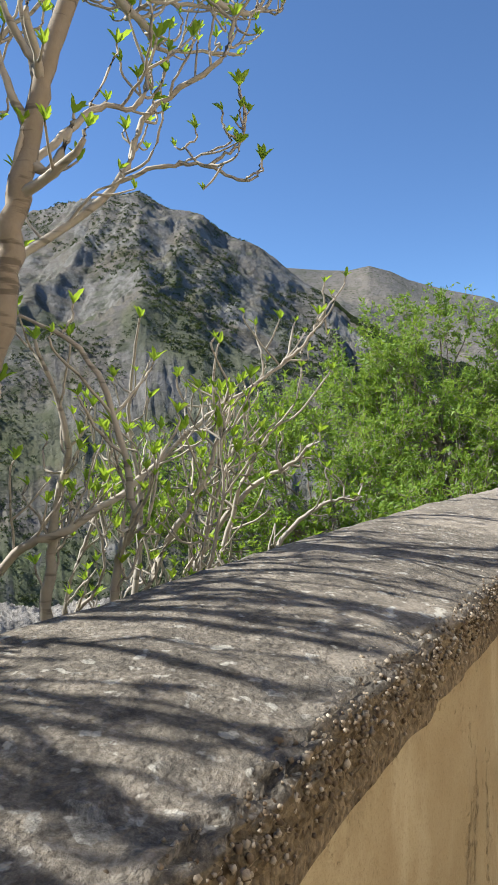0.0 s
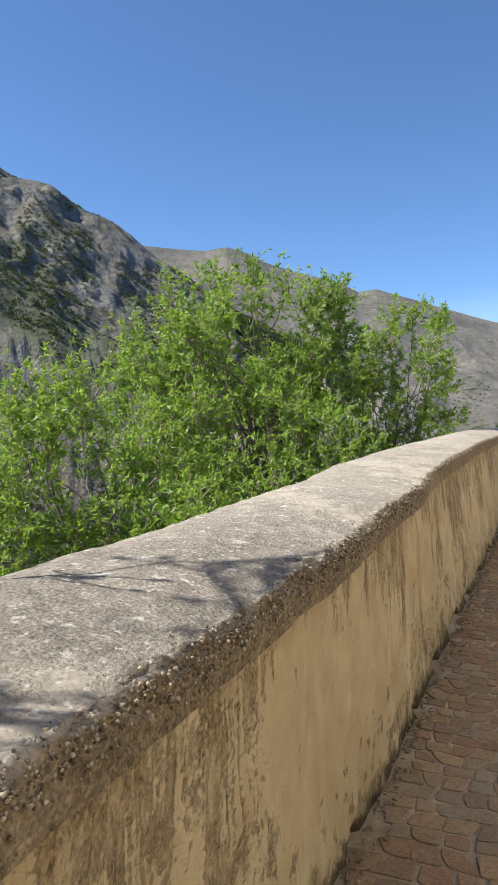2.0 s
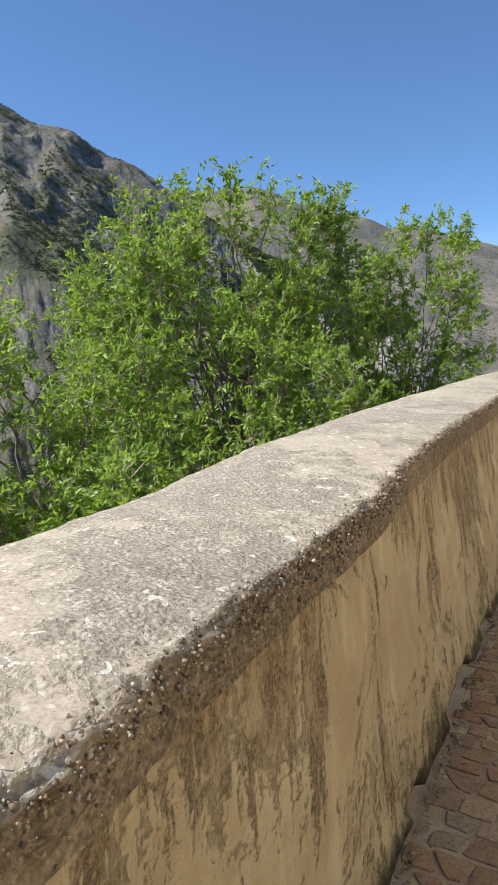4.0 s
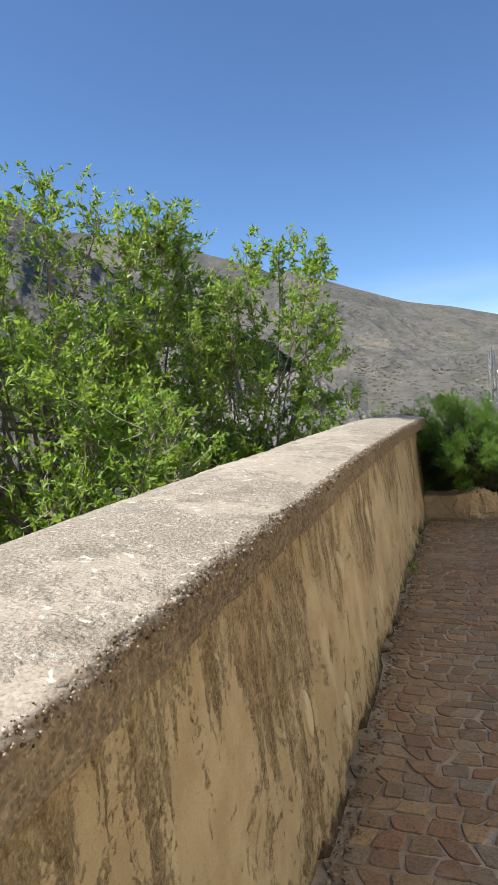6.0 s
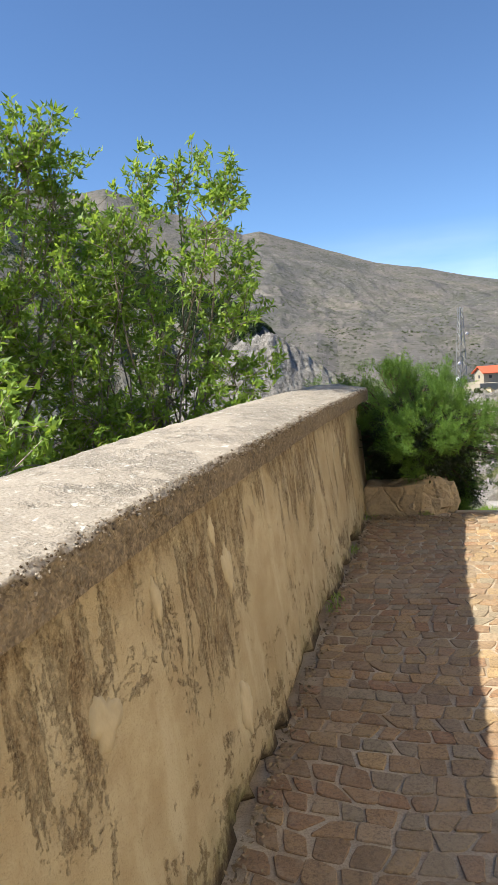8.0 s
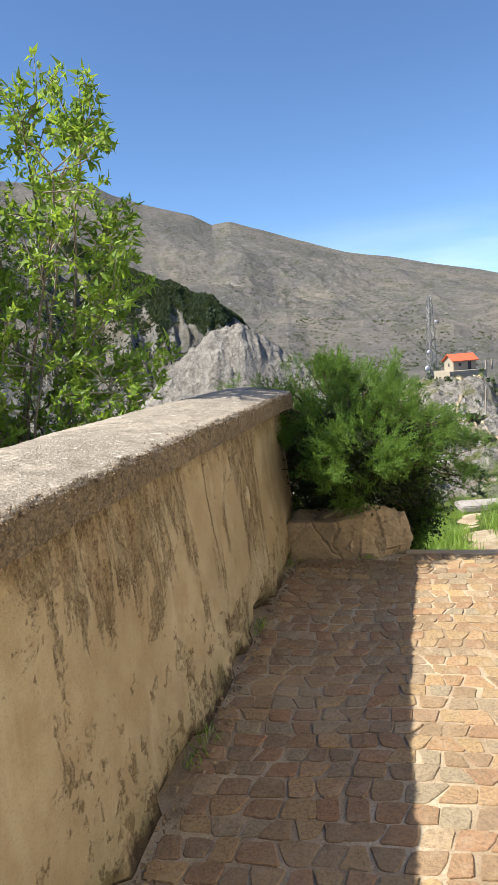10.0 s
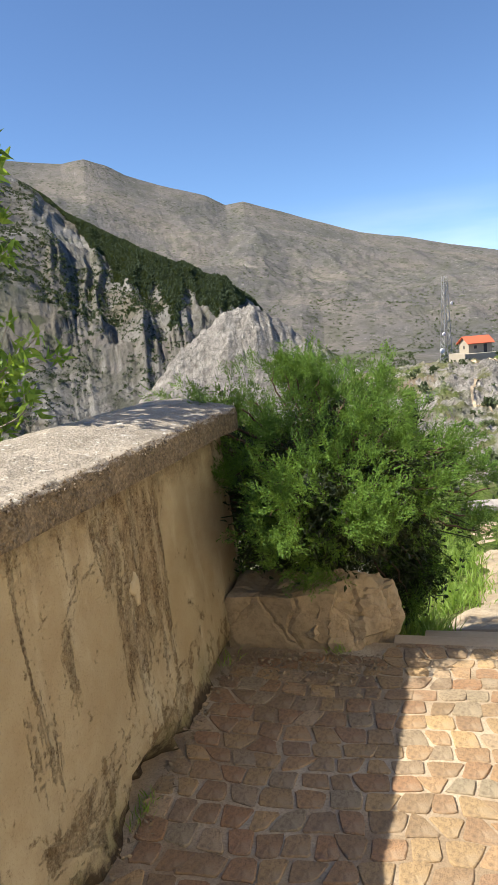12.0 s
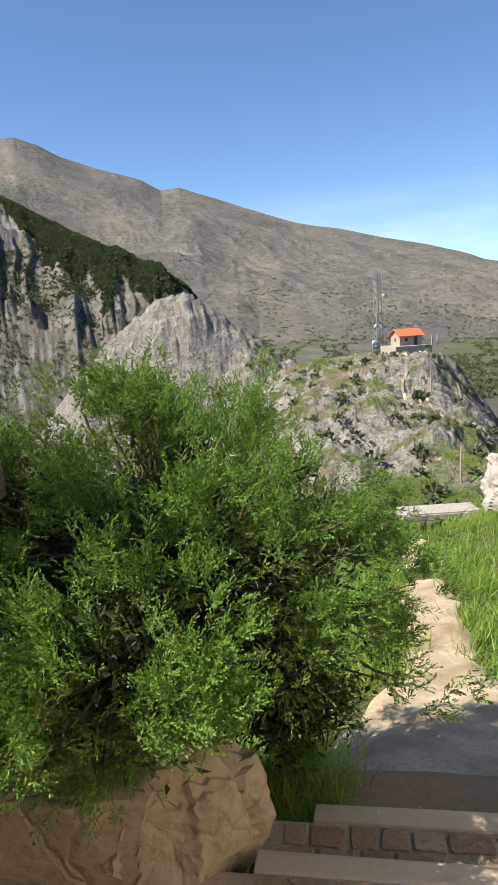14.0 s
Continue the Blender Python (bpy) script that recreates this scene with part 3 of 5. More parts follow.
        caps = Pile()
        for row in (v[0], v[-1]):
            mid = at_wall(s0 if row is v[0] else s1, cap_in(s0) - 0.3, cap_z(s0) - 0.03)
            mid = row.mean(0)
            inner_row = row * 0.5 + mid * 0.5
            caps.add(np.vstack([row, inner_row, np.tile(mid, (m, 1))]), grid_faces(3, m))
        under = np.stack([v[:, 0], bottom], 1)
        caps.add(under.reshape(-1, 3), grid_faces(n, 2))
        tagged(caps.make("coping_underside", mat, run), "")
        # washed-out pebbles along the inner arris
        pr = np.random.RandomState(60 + seed)
        count = 12000 if s1 < 3 else 7000
        span = (-4.6, s1 - 0.02) if s1 < 3 else (s0 + 0.02, s1 - 0.35)
        si = np.clip(np.searchsorted(ss, pr.uniform(*span, count)), 0, n - 1)
        ti = np.clip(pr.normal(9.5, 2.6, count) if s1 < 3 else pr.normal(11.5, 1.3, count), 1, 15).astype(int)
        at = v[si, ti] + np.column_stack([pr.uniform(-0.011, 0.011, (count, 2)), pr.uniform(-0.005, 0.0, count)]) - np.append(RIGHT * 0.002, 0)
        rad = pr.uniform(0.0015, 0.0038, (count, 1, 1)) * np.where(pr.rand(count, 1, 1) < 0.10, 1.6, 1.0)
        sp = pr.uniform(0, 3.14, count)
        ring = np.stack([np.cos(sp[:, None] + np.arange(5) * 1.2566), np.sin(sp[:, None] + np.arange(5) * 1.2566), np.zeros((count, 5))], -1)
        rows = [ring * 0.25 + [0, 0, 0.85], ring * 0.85 + [0, 0, 0.45], ring + [0, 0, -0.15], ring * 0.5 + [0, 0, -0.8]]
        pv = np.stack(rows, 1) * pr.uniform(0.75, 1.25, (count, 4, 5, 1)) * rad[..., None] + at[:, None, None]
        pf = grid_faces(4, 5, True)
        pf = (pf[None] + np.arange(count)[:, None, None] * 20).reshape(-1, 4)
        tagged(mesh_np("pebbles", pv.reshape(-1, 3), pf[:, ::-1], PEBBLE, True, run), kind="stuff")
    # patches where the finish has come away
    def patch(s0, z0, w, h, seed):
        rng = np.random.RandomState(seed)
        a = np.linspace(0, 2 * np.pi, 36, endpoint=False)
        rad = 1 + 0.75 * np.array([vnoise(np.array(math.cos(t) * 1.5 + seed * 3.1), np.array(math.sin(t) * 1.5 + 7.7)) + 0.45 * vnoise(np.array(math.cos(t) * 5 + seed), np.array(math.sin(t) * 5 + 2.2)) for t in a])
        rings = []
        for k, lift in ((1.0, -0.004), (0.93, 0.009), (0.5, 0.011), (0.02, 0.011)):
            sv = s0 + 0.5 * w * rad * k * np.cos(a)
            zv = z0 + 0.5 * h * rad * k * np.sin(a)
            qf = foot_q(sv) + (cap_in(sv) - np.interp(sv, [1.5, 2.6, 8.9, 9.95], [0.035, 0.06, 0.06, 0.10]) - foot_q(sv)) * np.clip(zv / 0.95, 0, 1) ** 0.8
            qf = qf + 0.02 * fbm(sv * 1.3, zv * 1.3, 4) + 0.010 * fbm(sv * 9, zv * 9, 3)
            rings.append(at_wall(sv, qf + lift, zv))
        v = np.stack(rings).reshape(-1, 3)
        tagged(mesh_np("plaster_patch", v, grid_faces(4, 36, True), PATCH, True, wall), "bare pale patch in the plaster")
    for i, (s0, z0, w, h) in enumerate(((5.66, 0.72, 0.12, 0.21), (4.69, 0.685, 0.15, 0.12), (5.57, 0.27, 0.10, 0.17), (5.05, 0.83, 0.06, 0.13), (5.56, 0.88, 0.05, 0.09),
                                        (3.74, 0.42, 0.07, 0.14), (4.25, 0.20, 0.10, 0.17), (8.66, 0.63, 0.07, 0.11))):
        patch(s0, z0, w, h, i + 1)


build_parapet()


# ---- far and near ground: one sheet from the terrace to the skyline ----
CENTRE = np.array([6.6, 9.5])


def elev(az, az_nodes, deg_nodes, r):
    return 1.5 + r * np.tan(np.radians(np.interp(az, az_nodes, deg_nodes)))


def ground_rings(az):
    """Radius and height of the land, ring by ring, for an array of bearings."""
    one = np.ones_like(az)
    I = lambda xs, ys: np.interp(az, xs, ys)
    hill = elev(az, [-30, 10, 18, 22, 24, 27.4, 29, 31, 32, 35.4, 36.5, 37.5, 39.3, 40.6, 45, 60, 90, 180],
                [-18, -18, -12, -6.0, -4.9, -4.7, -4.5, -3.7, -3.6, -3.7, -4.4, -5.3, -7.2, -9.0, -13, -14, -3, -2], 131)
    crop = elev(az, [-40, -10, 3, 6.7, 9, 12, 14.2, 16.2, 17.9, 20.1, 21.9, 23.7, 27.4, 31, 36, 60, 90],
                [-14, -14, -10, -5.1, -2.6, -0.5, 1.2, 1.7, 0.4, -1.4, -2.6, -4.0, -5.5, -8, -10, -10, -3], 190)
    r_n = I([-40, -5, 5, 16.3, 20, 60], [1000, 950, 800, 620, 600, 600])
    near_m = elev(az, [-180, -60, -40, -23, -20, -15.2, -12.5, -10.2, -8, -4.9, -2.5, -0.1, 2.1, 5.3, 9.4, 13.3, 16.3, 19, 22, 60, 90, 180],
                  [5, 12, 14, 16.7, 17.7, 19, 18.0, 17.7, 16.3, 14.8, 13.0, 11.4, 9.6, 8.1, 6.0, 4.3, 2.1, -2, -5.6, -5.6, 0, 5], r_n)
    far_m = elev(az, [-180, -60, -12, -5, 0.5, 2.4, 4.1, 5.8, 7.2, 9.6, 13.3, 14.8, 16.2, 19, 21.7, 25.2, 28.5, 32.1, 35.5, 38.4, 39.6, 40.5, 60, 90, 180],
                 [6, 11, 13.5, 13.9, 13.45, 13.3, 13.6, 13.1, 12.4, 11.6, 10.6, 9.85, 10.0, 9.1, 8.1, 6.9, 6.3, 5.4, 4.6, 3.7, 3.2, 3.0, 2.2, 4, 6], 2900)
    broad_m = elev(az, [-180, -60, -12, 4, 16, 28, 40, 60, 90, 180], [6, 11, 13.4, 13.2, 9.9, 6.4, 3.2, 2.2, 4, 6], 2900)
    return [
        (0.3 * one, -0.9 * one),
        (1.6 * one, I([-20, 12, 22, 180], [-1.9, -1.6, -0.75, -0.75])),
        (2.5 * one, I([-20, 10, 24, 75, 100, 180], [-2.4, -1.9, -0.47, -0.47, -0.6, -0.6])),
        (5.6 * one, I([-20, 5, 22, 32, 45, 75, 110, 180], [-3.4, -2.8, -1.7, -1.16, -1.05, -0.8, -0.6, -0.6])),
        (10 * one, I([-20, 5, 22, 32, 45, 75, 110, 180], [-6, -5, -3.3, -2.0, -1.5, -1.1, -0.6, -0.6])),
        (17 * one, I([-20, 5, 22, 32, 45, 75, 110, 180], [-10, -9, -6.5, -3.9, -2.7, -2, -0.6, -0.6])),
        (30 * one, I([-20, 5, 22, 45, 75, 110, 180], [-18, -18, -13, -9, -8, -1, -1])),
        (62 * one, I([-20, 5, 20, 26, 45, 60, 110, 180], [-36, -34, -24, -14.5, -14, -14, -3, -3])),
        (131 * one, hill),
        (160 * one, np.minimum(np.minimum(hill, crop) - 12, -22)),
        (190 * one, crop),
        (250 * one, I([-20, 18, 30, 60, 110, 180], [-75, -75, -62, -62, -10, -5])),
        (r_n * 0.55, near_m * 0.35 - 30),
        (r_n, near_m),
        (1250 * one, np.minimum(near_m * 0.55, -20) * I([-20, 18, 60], [-1.5, 1.2, 2.4])),
        (2000 * one, broad_m * 0.34 - 20),
        (2600 * one, broad_m * 0.40 + far_m * 0.34),
        (2900 * one, far_m),
        (4300 * one, far_m * 0.9),
    ]


def ground_height(az, r):
    rings = ground_rings(az)
    z = np.array(rings[0][1], float)
    for (ra, za), (rb, zb) in zip(rings, rings[1:]):
        k = np.clip((np.log(r) - np.log(ra)) / (np.log(rb) - np.log(ra)), 0, 1)
        k = 0.55 * k + 0.45 * k * k * (3 - 2 * k)
        z = np.where(r >= ra, za + (zb - za) * k, z)
    return z


def land(A, R):
    """Full height of the land with its relief, for arrays of bearing and radius; also masks."""
    A, R = np.asarray(A, float), np.asarray(R, float)
    Z = ground_height(A.ravel(), R.ravel()).reshape(A.shape)
    X, Y = CENTRE[0] + R * np.sin(np.radians(A)), CENTRE[1] + R * np.cos(np.radians(A))
    r_n = np.interp(A, [-40, -5, 5, 16.3, 20, 60], [1000, 950, 800, 620, 600, 600])
    band = lambda a, b, soft: np.clip((R - a) / soft, 0, 1) * np.clip((b - R) / soft, 0, 1)
    mid_hill = band(55, 215, 12)
    face = np.clip((R / r_n - 0.4) / 0.12, 0, 1) * np.clip((1.06 - R / r_n) / 0.05, 0, 1) * np.clip((20 - A) / 4, 0, 1)
    far = np.clip((R - 1200) / 300, 0, 1)
    Z = Z + mid_hill * (1.9 * fbm(X / 11, Y / 11, 5, 0.55, True) + 1.25 * fbm(X / 3.2, Y / 3.2, 4, 0.6, True))
    Z = np.where((np.abs(A - 33.0) < 3.2) & (np.abs(R - 139) < 13), np.minimum(Z, -7.4), Z)
    crop_rough = band(140, 215, 8) * np.clip((24 - A) / 4, 0, 1)
    Z = Z + crop_rough * (4.5 * fbm(X / 24, Y / 24, 6, 0.6, True) + 1.6 * fbm(X / 5.5, Y / 5.5, 4, 0.6, True)) * np.clip(np.abs(R - 190) / 9, 0.25, 1)
    east = np.clip((A + 1.5) / 3, 0, 1)
    ribs = fbm(X / 90 + 0.25 * fbm(X / 40, Y / 40, 3), Y / 260, 5, 0.55, True)
    gully = fbm(A / 2.6 + 0.35 * fbm(X / 70, Y / 70, 3), R / 380, 5, 0.6, True)
    Z = Z + face * (16 * ribs * (1 - east) + 23 * gully * east + (20 - 6 * east) * fbm(X / 170, Y / 170, 6, 0.55, True) + 6 * fbm(X / 36, Y / 36, 4, 0.55, True)) * np.clip((1.0 - R / r_n) * 5 + 0.05, 0, 1) * np.interp(A, [-12, 2], [1.0, 0.5])
    apron = band(225, 460, 40) * np.clip((19 - A) / 4, 0, 1)
    Z = Z + apron * (6 * fbm(X / 34, Y / 34, 6, 0.6, True) + 2.5 * fbm(X / 9, Y / 9, 4, 0.6, True))
    Z = Z + far * (40 * fbm(X / 400, Y / 400, 7, 0.55, True)) * np.clip((2900 - R) / 700 + 0.10, 0.1, 1)
    Z = Z + band(2.6, 60, 1.5) * (0.10 * fbm(X / 1.3, Y / 1.3, 4)) * np.clip(R / 8, 0.4, 3)
    return X, Y, Z, mid_hill, face, far, band


def build_ground():
    az = np.concatenate([np.arange(-180, -32, 4.0), np.arange(-32, 50, 0.115), np.arange(50, 180, 4.0), [180.0]])
    r = np.concatenate([np.geomspace(0.4, 20, 46, endpoint=False), np.geomspace(20, 62, 24, endpoint=False), np.geomspace(62, 215, 150, endpoint=False),
                        np.geomspace(215, 500, 36, endpoint=False), np.geomspace(500, 1010, 120, endpoint=False), np.geomspace(1010, 1700, 30, endpoint=False),
                        np.geomspace(1700, 2930, 120, endpoint=False), np.geomspace(2930, 4300, 8)])
    A, R = np.meshgrid(az, r, indexing="ij")
    X, Y, Z, mid_hill, face, far, band = land(A, R)
    ob = mesh_np("ground", np.stack([X, Y, Z], -1).reshape(-1, 3), grid_faces(len(az), len(r))[:, ::-1], TERRAIN, True)
    tagged(ob, "rocky hillside, valley and bare mountains under spring grass", "ground", kind="structure")
    gx, gy = np.gradient(Z, axis=1) / np.gradient(R, axis=1), np.gradient(Z, axis=0) / (R * np.radians(0.115))
    steep = np.sqrt(gx ** 2 + np.clip(gy, -3, 3) ** 2)
    rock = np.clip((steep - 0.62) / 0.5, 0, 1)
    rock = np.maximum(rock, mid_hill * np.clip(fbm(X / 7, Y / 7, 4) * 3.2 + 0.85 - 0.5 * np.clip((A - 28) / 4, 0, 1) * np.clip((R - 100) / 20, 0, 1) * np.clip((37.5 - A) / 2, 0, 1), 0, 1))
    crop_zone = np.clip((R - 150) / 12, 0, 1) * band(140, 215, 5) * np.clip((22 - A) / 3, 0, 1)
    rock = np.maximum(rock, crop_zone)
    rock = np.maximum(rock, band(225, 480, 40) * np.clip((19 - A) / 4, 0, 1) * np.clip((A + 8) / 6, 0.2, 1) * np.clip(fbm(X / 60, Y / 60, 5) * 3 + 0.55, 0, 1))
    rock = np.where(R < 24, 0, rock)
    rock = np.where(far > 0.5, rock * 0.45, rock)
    rock = np.maximum(rock, face * np.clip(fbm(X / 70, Y / 70, 5) * 3 + np.clip((A + 6) / 8, 0, 1) * 0.9 - 0.1, 0, 1) * np.clip((0.97 - R / np.interp(A, [-40, -5, 5, 16.3, 20, 60], [1000, 950, 800, 620, 600, 600])) * 20, 0, 1))
    grass = np.clip(fbm(X / 4, Y / 4, 4) * 2.5 + 0.9, 0, 1) * (R < 300)
    grass = grass * (1 - crop_zone)
    fields = np.clip(fbm(X / 120, Y / 120, 3) * 4 + 0.2 + np.clip((A - 33) / 5, 0, 1), 0, 1) * band(350, 1250, 100) * np.clip((A - 18) / 4, 0, 1)
    scrub = np.clip((-1 - A) / 4, 0, 1) * band(230, 640, 60) * np.clip(fbm(X / 50, Y / 50, 4) * 3 + 0.4, 0, 0.7)
    grass = np.maximum(np.maximum(grass, fields), scrub)
    dist = np.clip((R - 230) / 30, 0, 1)
    attr = ob.data.color_attributes.new("mask", "FLOAT_COLOR", "POINT")
    attr.data.foreach_set("color", np.stack([rock, grass, dist, np.ones_like(rock)], -1).ravel())
    return ob


ground = build_ground()


def on_ground(az, r):
    X, Y, Z = land(np.array([float(az)]), np.array([float(r)]))[:3]
    return float(X[0]), float(Y[0]), float(Z[0])


# ---- paving bed, steps and low end wall ----
def box_bm(s0, s1, q0, q1, z0, z1, cuts=1, rough=0.0, seed=0, bevel=0.0):
    bm = bmesh.new()
    ps = [at_wall(s, q, z) for s in (s0, s1) for q in (q0, q1) for z in (z0, z1)]
    vs = [bm.verts.new(p) for p in ps]
    for idx in ((0, 1, 3, 2), (4, 6, 7, 5), (0, 4, 5, 1), (2, 3, 7, 6), (0, 2, 6, 4), (1, 5, 7, 3)):
        bm.faces.new([vs[i] for i in idx])
    if bevel:
        bmesh.ops.bevel(bm, geom=list(bm.edges), offset=bevel, segments=2, affect="EDGES", profile=0.6)
    if cuts > 1:
        bmesh.ops.subdivide_edges(bm, edges=list(bm.edges), cuts=cuts, use_grid_fill=True)
        for v in bm.verts:
            d = noise.noise_vector(v.co * 6 + Vector((seed, 0, 0)))
            v.co += d * rough
    bmesh.ops.recalc_face_normals(bm, faces=bm.faces)
    return bm


END = 9.63
floor = thing("floor", "terrace paved with small brown stone setts in pale mortar", "floor", kind="structure")
s_ax, q_ax = np.arange(-9, END + 0.01, 0.09), np.arange(-0.12, 5.4, 0.09)
FS, FQ = np.meshgrid(s_ax, q_ax, indexing="ij")
bed = mesh_np("mortar_bed", at_wall(FS, FQ, 0.0005 + 0.0008 * fbm(FS * 2, FQ * 2, 3)).reshape(-1, 3), grid_faces(len(s_ax), len(q_ax))[:, ::-1], MORTAR, True, floor)
part("slab", box_bm(-9, END - 0.01, -0.1, 5.38, -0.5, -0.03), MORTAR, floor)

# unseen walls, added to bounce warm sunlight onto the shaded parapet and paving
house = thing("bounce_facade", "unseen plain cream front added to bounce warm light onto the terrace", "house", kind="structure")
part("bounce_wall", box_bm(-10, 10.5, 5.0, 5.5, -0.6, 8.0), BOUNCE_FACADE, house)
part("bounce_wall", box_bm(-10.4, -9.0, -0.2, 5.0, -0.6, 6.0), BOUNCE_FACADE, house)

steps = thing("steps", "two shallow paved steps with pale stone nosings leading down", "steps", kind="structure")
for k, (s0, z0, qa) in enumerate(((END, 0.004, 0.72), (END + 0.40, -0.145, 0.86))):
    part("nosing", box_bm(s0, s0 + 0.085, qa, 3.6, z0 - 0.16, z0, 6, 0.006, k * 9, 0.008), STONE_STRIP, steps, "pale stone nosing", True)
part("tread", box_bm(END + 0.08, END + 0.40, 0.70, 3.6, -0.32, -0.156), MORTAR, steps)
part("landing", box_bm(END + 0.48, END + 0.95, 0.6, 3.6, -0.6, -0.335, 8, 0.03, 4), EARTH, steps, "", True)

low_wall = thing("wall_low", "low rubble wall with flaking ochre plaster beside a rock", "wall", kind="structure")
part("rubble_body", box_bm(9.53, 9.88, -0.05, 0.46, -0.1, 0.265, 12, 0.035, 3, 0.04), RUBBLE, low_wall, "", True)


def boulder(name, centre, size, mat, seed, parent=None, sub=4, rough=0.22):
    bm = bmesh.new()
    bmesh.ops.create_icosphere(bm, subdivisions=sub, radius=1)
    for v in bm.verts:
        p = v.co.copy()
        d = noise.fractal(p * 1.3 + Vector((seed * 3.7, seed, 0)), 1.0, 2.0, 5) * rough
        c = noise.cell(p * 1.6 + Vector((seed, 2, 5))) * rough * 0.5
        v.co = Vector((p.x * size[0], p.y * size[1], p.z * size[2])) * (1 + d + c)
    for v in bm.verts:
        v.co += Vector(centre)
    return part(name, bm, mat, parent, "", False)


cx, cy, _ = at_wall(9.73, 0.50, 0.1)
boulder("limestone_block", (cx, cy, 0.06), (0.25, 0.17, 0.27), ROCK_WARM, 2, low_wall, 5, 0.20)
cx, cy, _ = at_wall(9.74, 0.24, 0.1)
boulder("limestone_block", (cx, cy, 0.03), (0.25, 0.15, 0.22), ROCK_WARM, 5, low_wall, 5, 0.18)


# ---- trees ----
def clump_tree(name, label, foot, trunk_top, clumps, twigs, per_twig, leaf_len, seed, trunk_r=0.09):
    """A leafy tree: trunk, limbs to each clump, twigs and many single leaves."""
    rng = np.random.RandomState(seed)
    tree = thing(name, label, "tree")
    wood, crown = Pile(), Pile()
    foot, trunk_top = np.array(foot, float), np.array(trunk_top, float)
    v, f, line = tube([foot, foot * 0.5 + trunk_top * 0.5 + rng.normal(0, 0.08, 3), trunk_top], trunk_r, trunk_r * 0.6, 8, 6, 0.01, rng)
    mesh_np("trunk", v, f, ALMOND_BARK, True, tree)
    middle = np.mean([c[:3] for c in clumps], 0)
    for c in clumps:
        centre, rad = np.array(c[:3], float), c[3]
        start = line[rng.randint(len(line) // 2, len(line))]
        bend = start * 0.45 + centre * 0.55 + np.array([0, 0, -0.12]) + rng.normal(0, 0.2, 3)
        v, f, limb = tube([start, bend, centre, centre + [0, 0, rad * 0.6]], trunk_r * 0.21, 0.003, 5, 5, 0.012, rng)
        mesh_np("limb", v, f, ALMOND_BARK, True, tree)
        outer = unit(centre - middle)
        for _ in range(twigs):
            out = unit(rng.normal(0, 0.8, 3) + outer * 0.6 + [0, 0, 0.25])
            a = limb[rng.randint(len(limb) // 2, len(limb))] + rng.normal(0, rad * 0.10, 3)
            ln = rad * rng.uniform(0.55, 1.45)
            b = a + out * ln + [0, 0, 0.12 * ln]
            mid = (a + b) / 2 + rng.normal(0, 0.05, 3)
            v, f, tw = tube([a, mid, b], 0.0055, 0.002, 3, 4)
            wood.add(v, f)
            # leaves stand in small rosettes on the twig, bent down at their tips
            spots = rng.uniform(0.2, 1.0, 6)
            spots[0] = 1.0
            t = spots[rng.randint(0, 6, per_twig)]
            pos = tw[np.clip((t * (len(tw) - 1)).round().astype(int), 0, len(tw) - 1)] + rng.normal(0, 0.010, (per_twig, 3))
            way = out * 0.6 + rng.normal(0, 0.7, (per_twig, 3)) + [0, 0, 0.05]
            size = rng.uniform(0.6, 1.15, per_twig) * leaf_len
            crown.add(*leaves(pos, way, size, size * rng.uniform(0.28, 0.38, per_twig), rng, 0.25, 0.45))
    tagged(wood.make("twig_growth", TWIG_BARK, tree, True), kind="stuff")
    crown.make("crown", ALMOND_LEAF, tree)
    return tree


def scatter(centre, radii, count, rad, seed):
    rng = np.random.RandomState(seed)
    out = []
    while len(out) < count:
        p = rng.uniform(-1, 1, 3)
        d = np.linalg.norm(p)
        if 0.35 < d < 1:
            out.append((*(np.array(centre) + p * radii), rad * rng.uniform(0.75, 1.2)))
    return out


main_clumps = scatter((2.2, 11.7, 1.35), (1.95, 1.2, 1.55), 62, 0.46, 11) + scatter((3.7, 12.2, 1.9), (0.7, 0.5, 1.2), 14, 0.42, 17) + [
    (2.55, 12.3, 3.5, 0.34), (3.05, 12.3, 3.2, 0.40), (3.75, 12.35, 3.1, 0.36), (3.4, 12.2, 2.9, 0.4), (1.95, 12.3, 3.35, 0.36), (1.3, 12.1, 3.0, 0.4), (0.8, 12, 2.5, 0.4)]
clump_tree("almond_tree", "broad almond tree in fresh green leaf beyond the parapet", (2.4, 12.0, -4.2), (2.5, 12.0, 1.2), main_clumps, 22, 21, 0.096, 1, 0.11)
right_clumps = scatter((4.65, 11.9, 1.45), (0.75, 0.7, 1.1), 17, 0.36, 12) + scatter((4.3, 12.0, 0.5), (0.9, 0.6, 0.6), 16, 0.4, 19) + scatter((4.7, 11.8, 0.75), (0.7, 0.5, 0.5), 12, 0.38, 29) + [(4.75, 11.9, 2.7, 0.3), (5.05, 11.8, 2.75, 0.3), (5.35, 11.5, 2.6, 0.25), (5.45, 11.7, 2.0, 0.26), (5.35, 11.5, 1.6, 0.3), (5.4, 11.6, 1.15, 0.32), (5.3, 11.4, 0.8, 0.32), (5.15, 11.3, 2.35, 0.28)]
clump_tree("almond_tree", "slender almond tree with sparse young leaves beside the wall", (4.6, 12.4, -4.2), (4.8, 12.1, 1.0), right_clumps, 20, 24, 0.082, 2, 0.06)
left_clumps = scatter((0.5, 9.7, 0.65), (1.5, 1.3, 1.2), 44, 0.44, 13) + scatter((-1.6, 9.6, 0.2), (1.1, 1.2, 0.9), 16, 0.42, 23)
